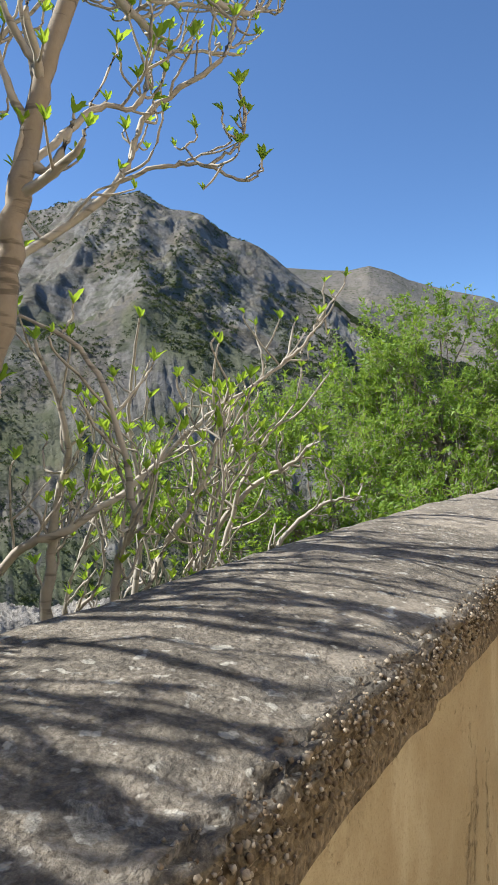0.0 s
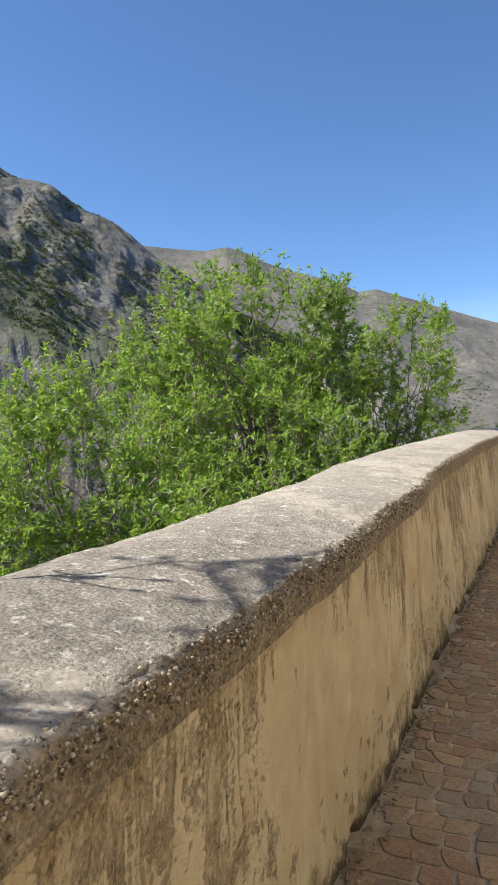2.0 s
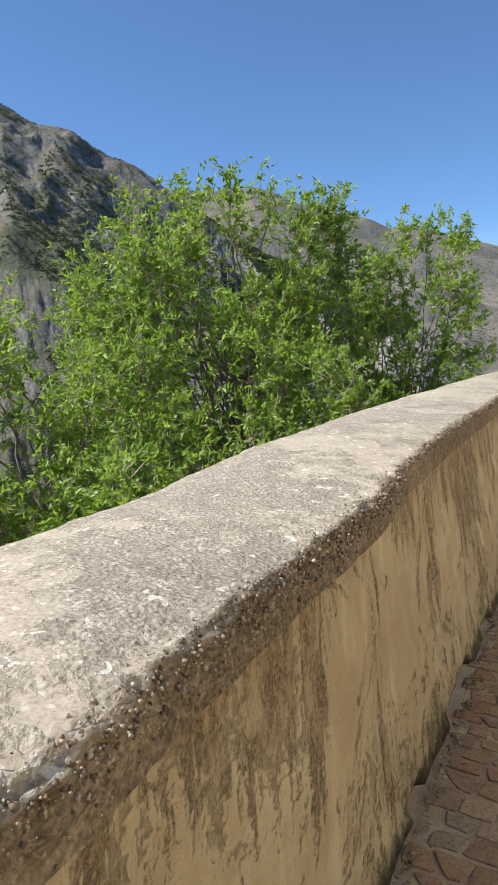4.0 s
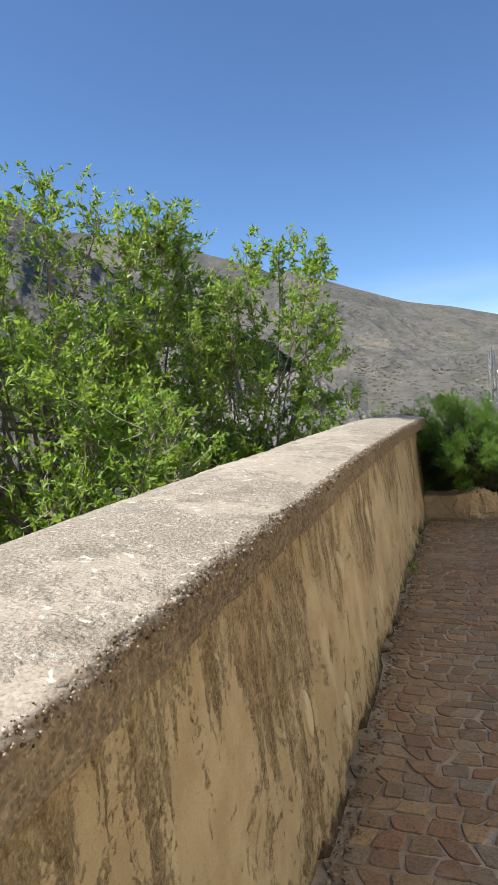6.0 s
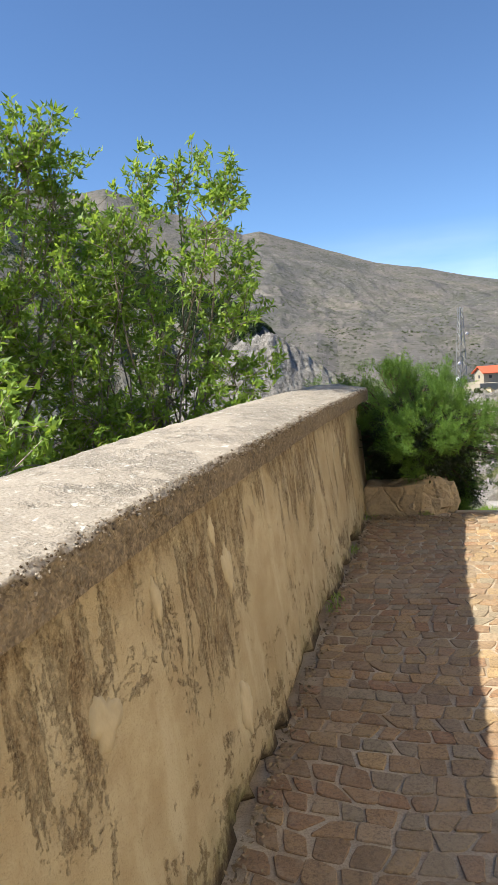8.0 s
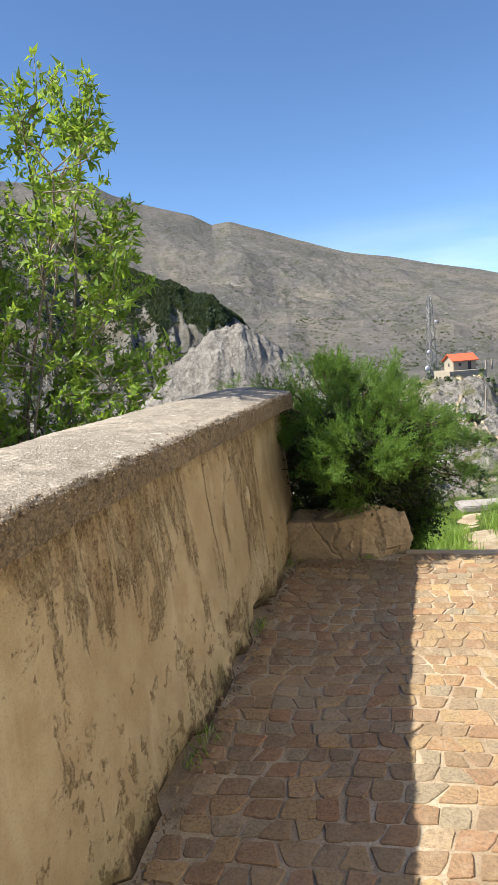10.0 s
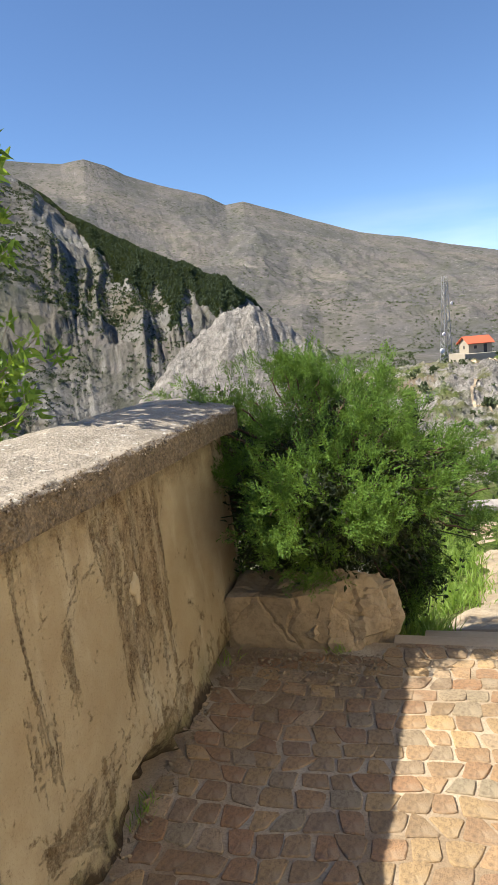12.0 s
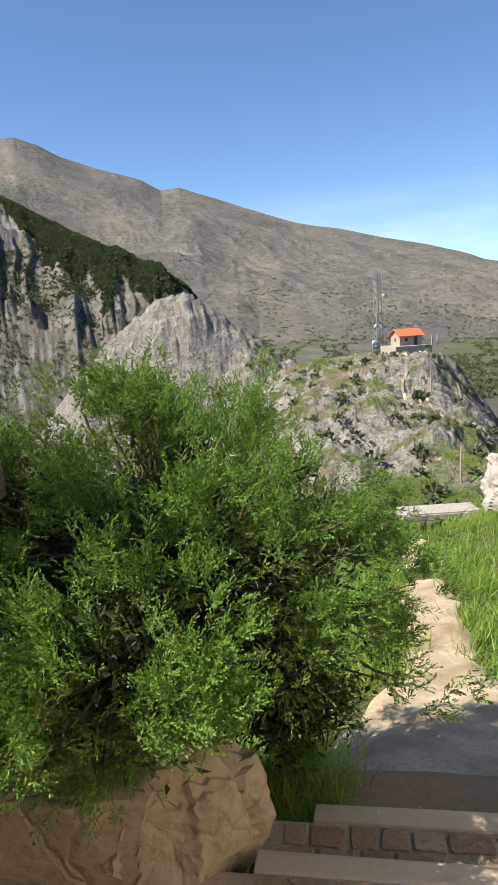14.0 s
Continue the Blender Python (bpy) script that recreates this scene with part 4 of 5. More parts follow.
clump_tree("almond_tree", "low spreading almond tree with bright young foliage", (0.4, 9.8, -4.0), (0.5, 9.8, 0.0), left_clumps, 22, 21, 0.092, 3, 0.08)
front_clumps = scatter((3.3, 10.2, 0.5), (0.9, 0.7, 0.9), 16, 0.40, 14) + scatter((1.7, 8.4, 0.1), (0.8, 0.7, 0.75), 12, 0.4, 15)
clump_tree("almond_tree", "young almond bush with tangled grey twigs below the wall top", (2.6, 9.8, -4.0), (2.7, 9.8, -0.3), front_clumps, 22, 20, 0.09, 4, 0.06)


def fig_tuft(pile, base, way, rng, size):
    k = rng.randint(4, 7)
    for i in range(k):
        a = 2 * math.pi * i / k + rng.uniform(-0.4, 0.4)
        out = np.array([math.cos(a), math.sin(a), 0.0]) * rng.uniform(0.35, 0.8)
        w = unit(np.array(way) * 0.9 + out + [0, 0, 0.35])
        side = unit(np.cross(w, [0.3, 0.2, 1.0]))
        up = np.cross(side, w)
        L = size * rng.uniform(0.7, 1.2)
        W = L * 0.42
        # a lobed blade in five quads
        rows = [(0.0, 0.06), (0.22, 0.30), (0.42, 0.5), (0.58, 0.34), (0.78, 0.38), (1.0, 0.03)]
        v = []
        for t, hw in rows:
            c = base + w * L * t - up * L * 0.25 * t * t
            v += [c + side * W * hw + up * W * 0.3 * hw, c - up * 0.001, c - side * W * hw + up * W * 0.3 * hw]
        pile.add(np.array(v), grid_faces(6, 3))


def build_fig():
    rng = np.random.RandomState(21)
    tree = thing("fig_tree", "bare pale fig tree with bright leaf buds at the twig ends", "tree")
    old, wood, buds = Pile(), Pile(), Pile()
    root = np.array([-0.75, 2.0, -2.2])

    def limb(pile, pts, r0, r1, shoots, seg=7):
        v, f, line = tube(pts, r0, r1, seg, 7, 0.004, rng)
        pile.add(v, f)
        n = len(line)
        way = unit(line[-1] - line[-3])
        fig_tuft(buds, line[-1], way, rng, 0.056)
        for _ in range(int(shoots * 1.6)):
            i = rng.randint(n // 4, n - 1)
            d = unit(line[min(i + 1, n - 1)] - line[i - 1])
            out = unit(d * 0.6 + rng.normal(0, 0.7, 3) * [1, 0.8, 0.6] + [0, 0, 0.55])
            ln = rng.uniform(0.08, 0.30)
            b = line[i] + out * ln
            mid = line[i] + out * ln * 0.5 + rng.normal(0, 0.02, 3) - [0, 0, 0.02]
            r = max(0.004, r1 * 0.8)
            v, f, tw = tube([line[i], mid, b, b + [rng.normal(0, 0.01), 0, 0.04]], r * 1.2, 0.0035, 5, 4, 0.002, rng)
            wood.add(v, f)
            fig_tuft(buds, tw[-1], unit(out + [0, 0, 0.6]), rng, rng.uniform(0.03, 0.060))
            if rng.rand() < 0.4:
                b2 = mid + unit(out + rng.normal(0, 0.8, 3)) * ln * 0.6
                v, f, tw = tube([mid, (mid + b2) / 2 + [0, 0, -0.01], b2], 0.005, 0.003, 5, 4)
                wood.add(v, f)
                fig_tuft(buds, b2, [0, 0, 1.0], rng, rng.uniform(0.025, 0.045))

    limb(old, [root, (-0.85, 1.5, 0.4), (-0.60, 1.28, 1.35), (-0.48, 1.25, 1.66), (-0.44, 1.25, 1.93), (-0.37, 1.25, 2.23), (-0.28, 1.27, 2.55), (-0.1, 1.4, 3.1)], 0.055, 0.018, 10)
    limb(wood, [(-0.47, 1.27, 1.75), (-0.72, 1.75, 1.93), (-0.39, 2.0, 2.30), (-0.25, 2.0, 2.57), (0.02, 2.0, 2.74), (0.07, 2.0, 2.90)], 0.02, 0.006, 9)
    limb(wood, [(-0.36, 2.0, 2.32), (-0.17, 2.0, 2.37), (-0.03, 2.0, 2.36), (0.12, 2.0, 2.30), (0.17, 2.0, 2.37)], 0.009, 0.004, 3)
    limb(wood, [(-0.03, 2.0, 2.36), (0.08, 2.0, 2.43), (0.11, 2.0, 2.52), (0.09, 2.0, 2.65)], 0.007, 0.004, 2)
    limb(wood, [(-0.42, 1.25, 2.05), (-0.28, 1.45, 2.32), (-0.16, 1.5, 2.36), (-0.10, 1.5, 2.55)], 0.012, 0.004, 5)
    limb(wood, [(-0.45, 1.25, 1.9), (-0.62, 1.3, 2.15), (-0.55, 1.4, 2.5), (-0.4, 1.5, 2.7)], 0.014, 0.005, 6)
    limb(wood, [root, (-0.60, 1.8, 0.2), (-0.57, 1.8, 0.78), (-0.55, 1.8, 1.07), (-0.50, 1.8, 1.38), (-0.61, 1.8, 1.71)], 0.032, 0.006, 10)
    limb(wood, [root, (-0.9, 1.8, 0.4), (-0.72, 1.8, 0.93), (-0.50, 1.8, 1.05), (-0.34, 2.15, 1.20), (-0.13, 2.3, 1.42), (0.16, 2.6, 1.66), (0.33, 2.6, 1.81), (0.37, 2.6, 1.91)], 0.02, 0.005, 18)
    limb(wood, [root, (-0.45, 2.1, 0.2), (-0.30, 2.2, 0.81), (-0.07, 2.2, 1.24), (0.0, 2.2, 1.53)], 0.024, 0.006, 10)
    limb(wood, [root, (-0.4, 2.6, 0.1), (-0.22, 2.8, 0.75), (0.03, 2.8, 1.11), (0.30, 2.8, 1.27)], 0.026, 0.007, 9)
    limb(wood, [root, (-0.1, 3.2, 0.1), (0.13, 3.4, 0.74), (0.35, 3.4, 0.96), (0.54, 3.4, 1.03)], 0.022, 0.007, 8)
    limb(wood, [root, (-0.35, 1.7, 0.3), (-0.28, 1.6, 0.90), (-0.21, 1.6, 1.18), (-0.35, 1.6, 1.61), (-0.58, 1.6, 1.76)], 0.02, 0.006, 9)
    limb(wood, [root, (-0.2, 2.4, 0.3), (-0.05, 2.5, 0.9), (0.05, 2.5, 1.2), (0.2, 2.5, 1.45)], 0.018, 0.005, 8)
    limb(wood, [root, (-0.5, 2.5, 0.3), (-0.45, 2.6, 1.0), (-0.5, 2.6, 1.5), (-0.42, 2.5, 1.9)], 0.02, 0.005, 9)
    limb(wood, [root, (-1.0, 1.7, 0.5), (-0.95, 1.6, 1.2), (-0.8, 1.6, 1.75), (-0.75, 1.6, 2.2)], 0.024, 0.006, 9)
    for k in range(16):
        x, y, z = rng.uniform(-0.9, 0.1), rng.uniform(1.7, 3.0), rng.uniform(3.25, 3.8)
        limb(wood, [(-0.3, 1.3, 2.7), (x * 0.6 - 0.1, y * 0.7 + 0.4, z * 0.85 + 0.3), (x, y, z), (x + rng.uniform(0.1, 0.5), y + rng.uniform(-0.3, 0.4), z + 0.15)], 0.018, 0.007, 8)
    for k in range(7):
        x, y, z = rng.uniform(-0.75, 0.25), rng.uniform(1.7, 2.8), rng.uniform(1.0, 1.6)
        limb(wood, [root, (x - 0.25, y, 0.3), (x - 0.06, y, z - 0.35), (x + rng.uniform(-0.1, 0.12), y, z)], 0.013, 0.004, 9, 5)
    for k in range(78):
        y, z = rng.uniform(-0.9, 2.3), rng.uniform(1.5, 2.7)
        x = -0.75 - 0.25 * rng.rand() - 0.10 * max(0, y)
        tip = (x + rng.uniform(0.0, 0.22) - 0.14 * max(0, y), y + rng.uniform(-0.25, 0.25), z + rng.uniform(0.15, 0.5))
        limb(wood, [(-1.25, 1.0, 0.2), (x - 0.35, y * 0.6 + 0.3, z * 0.55), (x - 0.1, y, z), tip], 0.023, 0.008, 6, 6)
    limb(old, [(-1.3, 1.0, -2.4), (-1.28, 1.0, -0.8), (-1.25, 1.0, 0.3)], 0.09, 0.06, 0)
    old.make("trunk", FIG_OLD, tree, True)
    tagged(wood.make("branchwork", FIG_BARK, tree, True), kind="stuff")
    tagged(buds.make("young_foliage", FIG_LEAF, tree), kind="stuff")


build_fig()


def build_juniper():
    rng = np.random.RandomState(33)
    bush = thing("juniper_bush", "dense dark juniper bush with bright tips leaning over the low wall", "bush")
    centre, radii = np.array([7.20, 11.80, 0.63]), np.array([0.92, 0.95, 0.69])
    wood, crown = Pile(), Pile()
    base = np.array([7.0, 11.9, -0.9])
    lobes = []
    side = np.array([0.88, -0.47, 0.0])
    masses = []
    while len(masses) < 105:
        d = unit(rng.normal(0, 1, 3))
        if d[2] < -0.7 or (d[2] < -0.35 and d[1] < -0.2):
            continue
        k = rng.uniform(0.80, 1.0) * (1 + 0.26 * noise.noise(Vector(d * 2.4)))
        k *= 1 - 0.42 * max(0, d @ side) * max(0, d[2]) - 0.46 * max(0, -d @ side) * max(0, d[2]) - 0.15 * max(0, d[2]) ** 2
        masses.append((centre + d * radii * k, d))
    # boughs that stand out: over the low wall, behind the wall end and at the top
    for c, spread, count in (((6.86, 11.05, 0.72), (0.27, 0.20, 0.14), 22), ((6.62, 12.05, 0.98), (0.30, 0.3, 0.2), 16), ((6.55, 12.5, 0.6), (0.35, 0.3, 0.5), 14),
                             ((7.35, 11.95, 1.13), (0.2, 0.25, 0.10), 9), ((7.95, 12.1, 0.30), (0.22, 0.3, 0.26), 10), ((7.62, 11.85, 0.0), (0.15, 0.20, 0.24), 14), ((7.2, 11.95, -0.05), (0.35, 0.2, 0.2), 10)):
        for _ in range(count):
            d = unit(rng.normal(0, 1, 3))
            masses.append((np.array(c) + d * spread, unit(d * [1, 1, 0.6] + [0, 0, 0.25] + 0.6 * unit(np.array(c) - centre))))
    for k in range(5):
        masses.append((np.array([7.22 - 0.06 * k, 12.0, 1.20 + 0.018 * k]), unit(np.array([-0.9, -0.1, 0.35]))))
    for p, d in masses:
        grow = unit(d + rng.normal(0, 0.3, 3) + [0, 0, 0.25])
        v, f, line = tube([centre + (p - centre) * 0.55, centre + (p - centre) * 0.8 + rng.normal(0, 0.03, 3), p], 0.007, 0.003, 4, 4, 0.006, rng)
        wood.add(v, f)
        for j in range(6):
            lobes.append((p + grow * rng.uniform(-0.05, 0.09) + rng.normal(0, 0.055, 3), unit(grow + rng.normal(0, 0.3, 3))))
    # each lobe: short flat sprays, a spine with side shoots of overlapping scales
    for p, d in lobes:
        k, side_n, per = 8, 7, 7
        o = unit(d * 1.1 + rng.normal(0, 0.5, (k, 3)) + [0, 0, 0.15])
        start = p + rng.normal(0, 0.022, (k, 3)) - d * rng.uniform(0, 0.05, (k, 1))
        flat = unit(np.cross(o, rng.normal(0, 1, (k, 3))))
        ln = rng.uniform(0.05, 0.10, (k, 1, 1))
        j = np.arange(side_n)
        u = (j + 1) / side_n
        sgn = np.where(j % 2 == 0, 1.0, -1.0) * np.where(j == side_n - 1, 0.0, 1.0)
        root = start[:, None] + o[:, None] * ln * u[None, :, None] * 0.8
        shoot = unit(o[:, None] + flat[:, None] * sgn[None, :, None] * 0.75 + rng.normal(0, 0.16, (k, side_n, 3)))
        reach = rng.uniform(0.016, 0.034, (k, side_n, 1, 1))
        t = np.linspace(0.1, 1, per)[None, None, :, None]
        pos = root[:, :, None] + shoot[:, :, None] * reach * t
        way = shoot[:, :, None] + rng.normal(0, 0.32, (k, side_n, per, 3))
        size = rng.uniform(0.0075, 0.0135, k * side_n * per)
        crown.add(*leaves(pos.reshape(-1, 3), way.reshape(-1, 3), size, size * 0.42, rng, 0.15, 0.05))
    tagged(wood.make("branchwork", JUNIPER_BARK, bush, True), kind="stuff")
    crown.make("crown", JUNIPER_LEAF, bush)
    # twigs and leaves inside the bush, coloured near black to paint its inner shade
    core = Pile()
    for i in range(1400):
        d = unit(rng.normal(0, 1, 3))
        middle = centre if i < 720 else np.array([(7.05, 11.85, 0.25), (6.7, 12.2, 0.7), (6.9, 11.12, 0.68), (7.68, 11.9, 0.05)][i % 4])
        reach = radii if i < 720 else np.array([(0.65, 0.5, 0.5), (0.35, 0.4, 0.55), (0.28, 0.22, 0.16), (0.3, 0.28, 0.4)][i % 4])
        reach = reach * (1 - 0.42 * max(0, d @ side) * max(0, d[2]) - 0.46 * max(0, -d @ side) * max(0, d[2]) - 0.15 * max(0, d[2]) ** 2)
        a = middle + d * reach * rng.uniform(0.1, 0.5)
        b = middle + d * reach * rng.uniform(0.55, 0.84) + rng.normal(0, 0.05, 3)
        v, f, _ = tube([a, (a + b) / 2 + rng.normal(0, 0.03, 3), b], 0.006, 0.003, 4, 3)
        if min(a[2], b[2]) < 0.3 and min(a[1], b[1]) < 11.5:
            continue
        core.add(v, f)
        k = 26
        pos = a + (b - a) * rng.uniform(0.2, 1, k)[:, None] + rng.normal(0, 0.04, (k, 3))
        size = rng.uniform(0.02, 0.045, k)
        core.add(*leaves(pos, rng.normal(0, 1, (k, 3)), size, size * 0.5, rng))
    tagged(core.make("inner_growth", JUNIPER_INNER_SHADE, bush), kind="stuff")


build_juniper()


# ---- grass, litter and weeds ----
def tufts(name, label, places, blades, height, seed, mat=GRASS_BLADE, group="", spread=0.06):
    rng = np.random.RandomState(seed)
    pile = Pile()
    for x, y, z in places:
        n = blades
        ln = rng.uniform(0.45, 1.15, n) * height
        pos = np.array([x, y, z]) + rng.normal(0, spread, (n, 3)) * [1, 1, 0.05]
        way = rng.normal(0, 0.32, (n, 3)) + [0, 0, 1]
        pile.add(*leaves(pos, way, ln, ln * 0.05 + 0.002, rng, 0.1, 0.3))
    return tagged(pile.make(name, mat), label, "grass", group, "stuff")


rng = np.random.RandomState(5)
meadow = []
for _ in range(2600):
    az, r = rng.uniform(14, 62), 2.6 + 15 * rng.rand() ** 1.4
    path_az = 35.8 + 1.5 * math.sin(r * 0.5)
    half = 11.0 if r < 4.4 else 14.0 / r
    if abs(az - path_az) < half:
        continue
    x, y, z = on_ground(az, r)
    meadow.append((x, y, z - 0.02))
tufts("meadow_grass", "long fresh spring grass beside the dirt path", meadow, 26, 0.20, 6, spread=0.10)
verge = [tuple(at_wall(END + rng.uniform(0.35, 0.85), rng.uniform(0.45, 0.95), -0.34)) for _ in range(60)]
tufts("verge_grass", "grass growing at the corner of the steps", verge, 22, 0.16, 7)
foot_weeds = [tuple(at_wall(s, float(foot_q(s)) + rng.uniform(0.0, 0.03), 0.0)) for s in (7.15, 7.22, 7.3, 7.36, 8.3, 8.36, 8.42, 9.33, 9.38)]
foot_weeds += [tuple(at_wall(9.50, q, 0.0)) for q in (0.46, 0.50)]
tufts("wall_foot_weeds", "small green weeds in the joint at the wall foot", foot_weeds, 16, 0.06, 8, spread=0.02)


def litter():
    r2 = np.random.RandomState(9)
    n1, n2 = 520, 2200
    q = np.concatenate([r2.uniform(0.0, 0.7, n1), foot_q(0) + np.abs(r2.normal(0, 0.035, n2)) + 0.005])
    s = np.concatenate([9.47 - np.abs(r2.normal(0, 0.16, n1)), r2.uniform(-5, 9.3, n2)])
    q[n1:] += foot_q(s[n1:]) - foot_q(0)
    pos = at_wall(s, q, np.full(n1 + n2, 0.018))
    way = r2.normal(0, 1, (n1 + n2, 3)) * [1, 1, 0.25]
    size = r2.uniform(0.010, 0.028, n1 + n2)
    v, f = leaves(pos, way, size, size * 0.6, r2, 0.25, -0.1)
    tagged(mesh_np("leaf_litter", v, f, DEAD_LEAF), "dry leaves and crumbs swept against the wall foot", "litter", kind="stuff")


litter()


# ---- things down the path ----
def flat_slab(name, label, az, r, size, lift, turn, mat):
    x, y, z = on_ground(az, r)
    bm = bmesh.new()
    bmesh.ops.create_cube(bm, size=1)
    bmesh.ops.scale(bm, vec=size, verts=bm.verts)
    bmesh.ops.bevel(bm, geom=list(bm.edges), offset=0.03, segments=2, affect="EDGES")
    bmesh.ops.rotate(bm, cent=(0, 0, 0), matrix=Matrix.Rotation(radians(turn), 3, "Z"), verts=bm.verts)
    bmesh.ops.translate(bm, vec=(x, y, z + lift), verts=bm.verts)
    ob = part(name, bm, mat, None)
    return tagged(ob, label, "slab")


flat_slab("stone_slab", "flat pale concrete slab lying in the grass", 36.2, 15.0, (1.7, 0.7, 0.16), 0.32, -18, ROCK_GREY)
for i, (az, r, size) in enumerate(((43.2, 15.5, (0.8, 0.9, 1.0)), (45.5, 14.0, (1.0, 0.9, 1.2)), (44.6, 19.0, (1.3, 1.2, 1.8)), (41.8, 13.6, (0.4, 0.45, 0.4)), (48, 13, (1.5, 1.3, 1.6)))):
    x, y, z = on_ground(az, r)
    ob = boulder("boulder", (x, y, z + size[2] * 0.25), size, ROCK_GREY, 10 + i, None, 5, 0.3)
    tagged(ob, "pale grey limestone outcrop rising from the grass", "rock", "outcrop rocks")


def path_sheet():
    """Trodden pale path: a thin sheet following the ground."""
    n = 60
    r = np.linspace(2.45, 12, n)
    k = np.linspace(-1, 1, 13)
    R, K = np.meshgrid(r, k, indexing="ij")
    mid = 35.8 + 1.5 * np.sin(R * 0.5)
    half = np.interp(R, [2.4, 3.6, 4.6, 5.5, 12], [15, 14, 5.0, 3.2, 1.6]) * (1 + 0.35 * fbm(R * 1.2, K * 0 + 2.2, 3))
    A = mid + K * half + 0.6 * fbm(R * 2.5, K * 2, 3)
    Z = ground_height(A.ravel(), R.ravel()).reshape(R.shape) + 0.045 - 0.11 * np.abs(K) ** 4 + 0.05 * fbm(R * 2.2, A * 0.3, 4)
    X, Y = CENTRE[0] + R * np.sin(np.radians(A)), CENTRE[1] + R * np.cos(np.radians(A))
    ob = mesh_np("path", np.stack([X, Y, Z], -1).reshape(-1, 3), grid_faces(n, 13)[:, ::-1], PATH_DIRT, True)
    tagged(ob, "pale trodden dirt and bedrock path going downhill", "path", kind="structure")


path_sheet()


# ---- the hut on its crag, the mast and the posts ----
def hut():
    h = thing("hut", "small stone hut with an orange tiled gable roof on a crag", "house")
    x0, y0 = CENTRE[0] + 139 * math.sin(radians(33.7)), CENTRE[1] + 139 * math.cos(radians(33.7))
    frame_m = Matrix.Translation((x0, y0, -5.8)) @ Matrix.Rotation(radians(-3), 4, "Z")

    def block(name, a, b, mat, parent=h, label=""):
        bm = bmesh.new()
        bmesh.ops.create_cube(bm, size=1)
        for v in bm.verts:
            v.co = Vector([a[i] + (v.co[i] + 0.5) * (b[i] - a[i]) for i in range(3)])
        bmesh.ops.bevel(bm, geom=list(bm.edges), offset=0.02, segments=1, affect="EDGES")
        bm.transform(frame_m)
        return part(name, bm, mat, parent, label)

    block("terrace", (-4.2, -3.4, -3.2), (3.6, 2.6, 0.0), HUT_WALL, h, "stone terrace wall under the hut")
    bm = bmesh.new()
    L, D, E, G = 2.4, 1.7, 1.95, 3.0
    pts = [(-L, -D, 0), (L, -D, 0), (L, D, 0), (-L, D, 0), (-L, -D, E), (L, -D, E), (L, D, E), (-L, D, E), (-L, 0, G), (L, 0, G)]
    vs = [bm.verts.new(p) for p in pts]
    for idx in ((0, 1, 5, 4), (2, 3, 7, 6), (0, 4, 8, 7, 3), (1, 2, 6, 9, 5), (4, 5, 9, 8), (6, 7, 8, 9), (0, 3, 2, 1)):
        bm.faces.new([vs[i] for i in idx])
    bmesh.ops.recalc_face_normals(bm, faces=bm.faces)
    bm.transform(frame_m)
    wall = part("wall", bm, HUT_WALL, h)
    for sgn in (-1, 1):
        bm = bmesh.new()
        o, t = 0.45, 0.16
        slope = (G - E) / D
        rows = [(sgn * (D + o), E - o * slope), (0, G)]
        vv = []
        for y, z in rows:
            for x in (-L - o, L + o):
                vv += [bm.verts.new((x, y, z + 0.02)), bm.verts.new((x, y, z + t))]
        for idx in ((0, 2, 6, 4), (1, 5, 7, 3), (0, 1, 3, 2), (4, 6, 7, 5), (0, 4, 5, 1), (2, 3, 7, 6)):
            bm.faces.new([vv[i] for i in idx])
        bmesh.ops.recalc_face_normals(bm, faces=bm.faces)
        bm.transform(frame_m)
        part("roof", bm, HUT_ROOF, h, "orange tiled roof slope")
    block("window", (-1.3, -D - 0.04, 0.8), (-0.7, -D + 0.02, 1.4), DARK_WOOD, h, "dark window")
    block("door", (0.7, -D - 0.04, 0.0), (1.4, -D + 0.02, 1.6), DARK_WOOD, h, "dark door")
    block("window", (-L - 0.04, -0.25, 0.8), (-L + 0.02, 0.25, 1.4), DARK_WOOD, h, "dark window")
    block("ramp_wall", (-4.2, -4.6, -3.6), (3.2, -4.2, -2.4), HUT_WALL, h)
    for k in (3.4, 4.6):
        block("gate_post", (k, -3.6, -0.2), (k + 0.25, -3.3, 1.6), POST_WOOD, h)


hut()


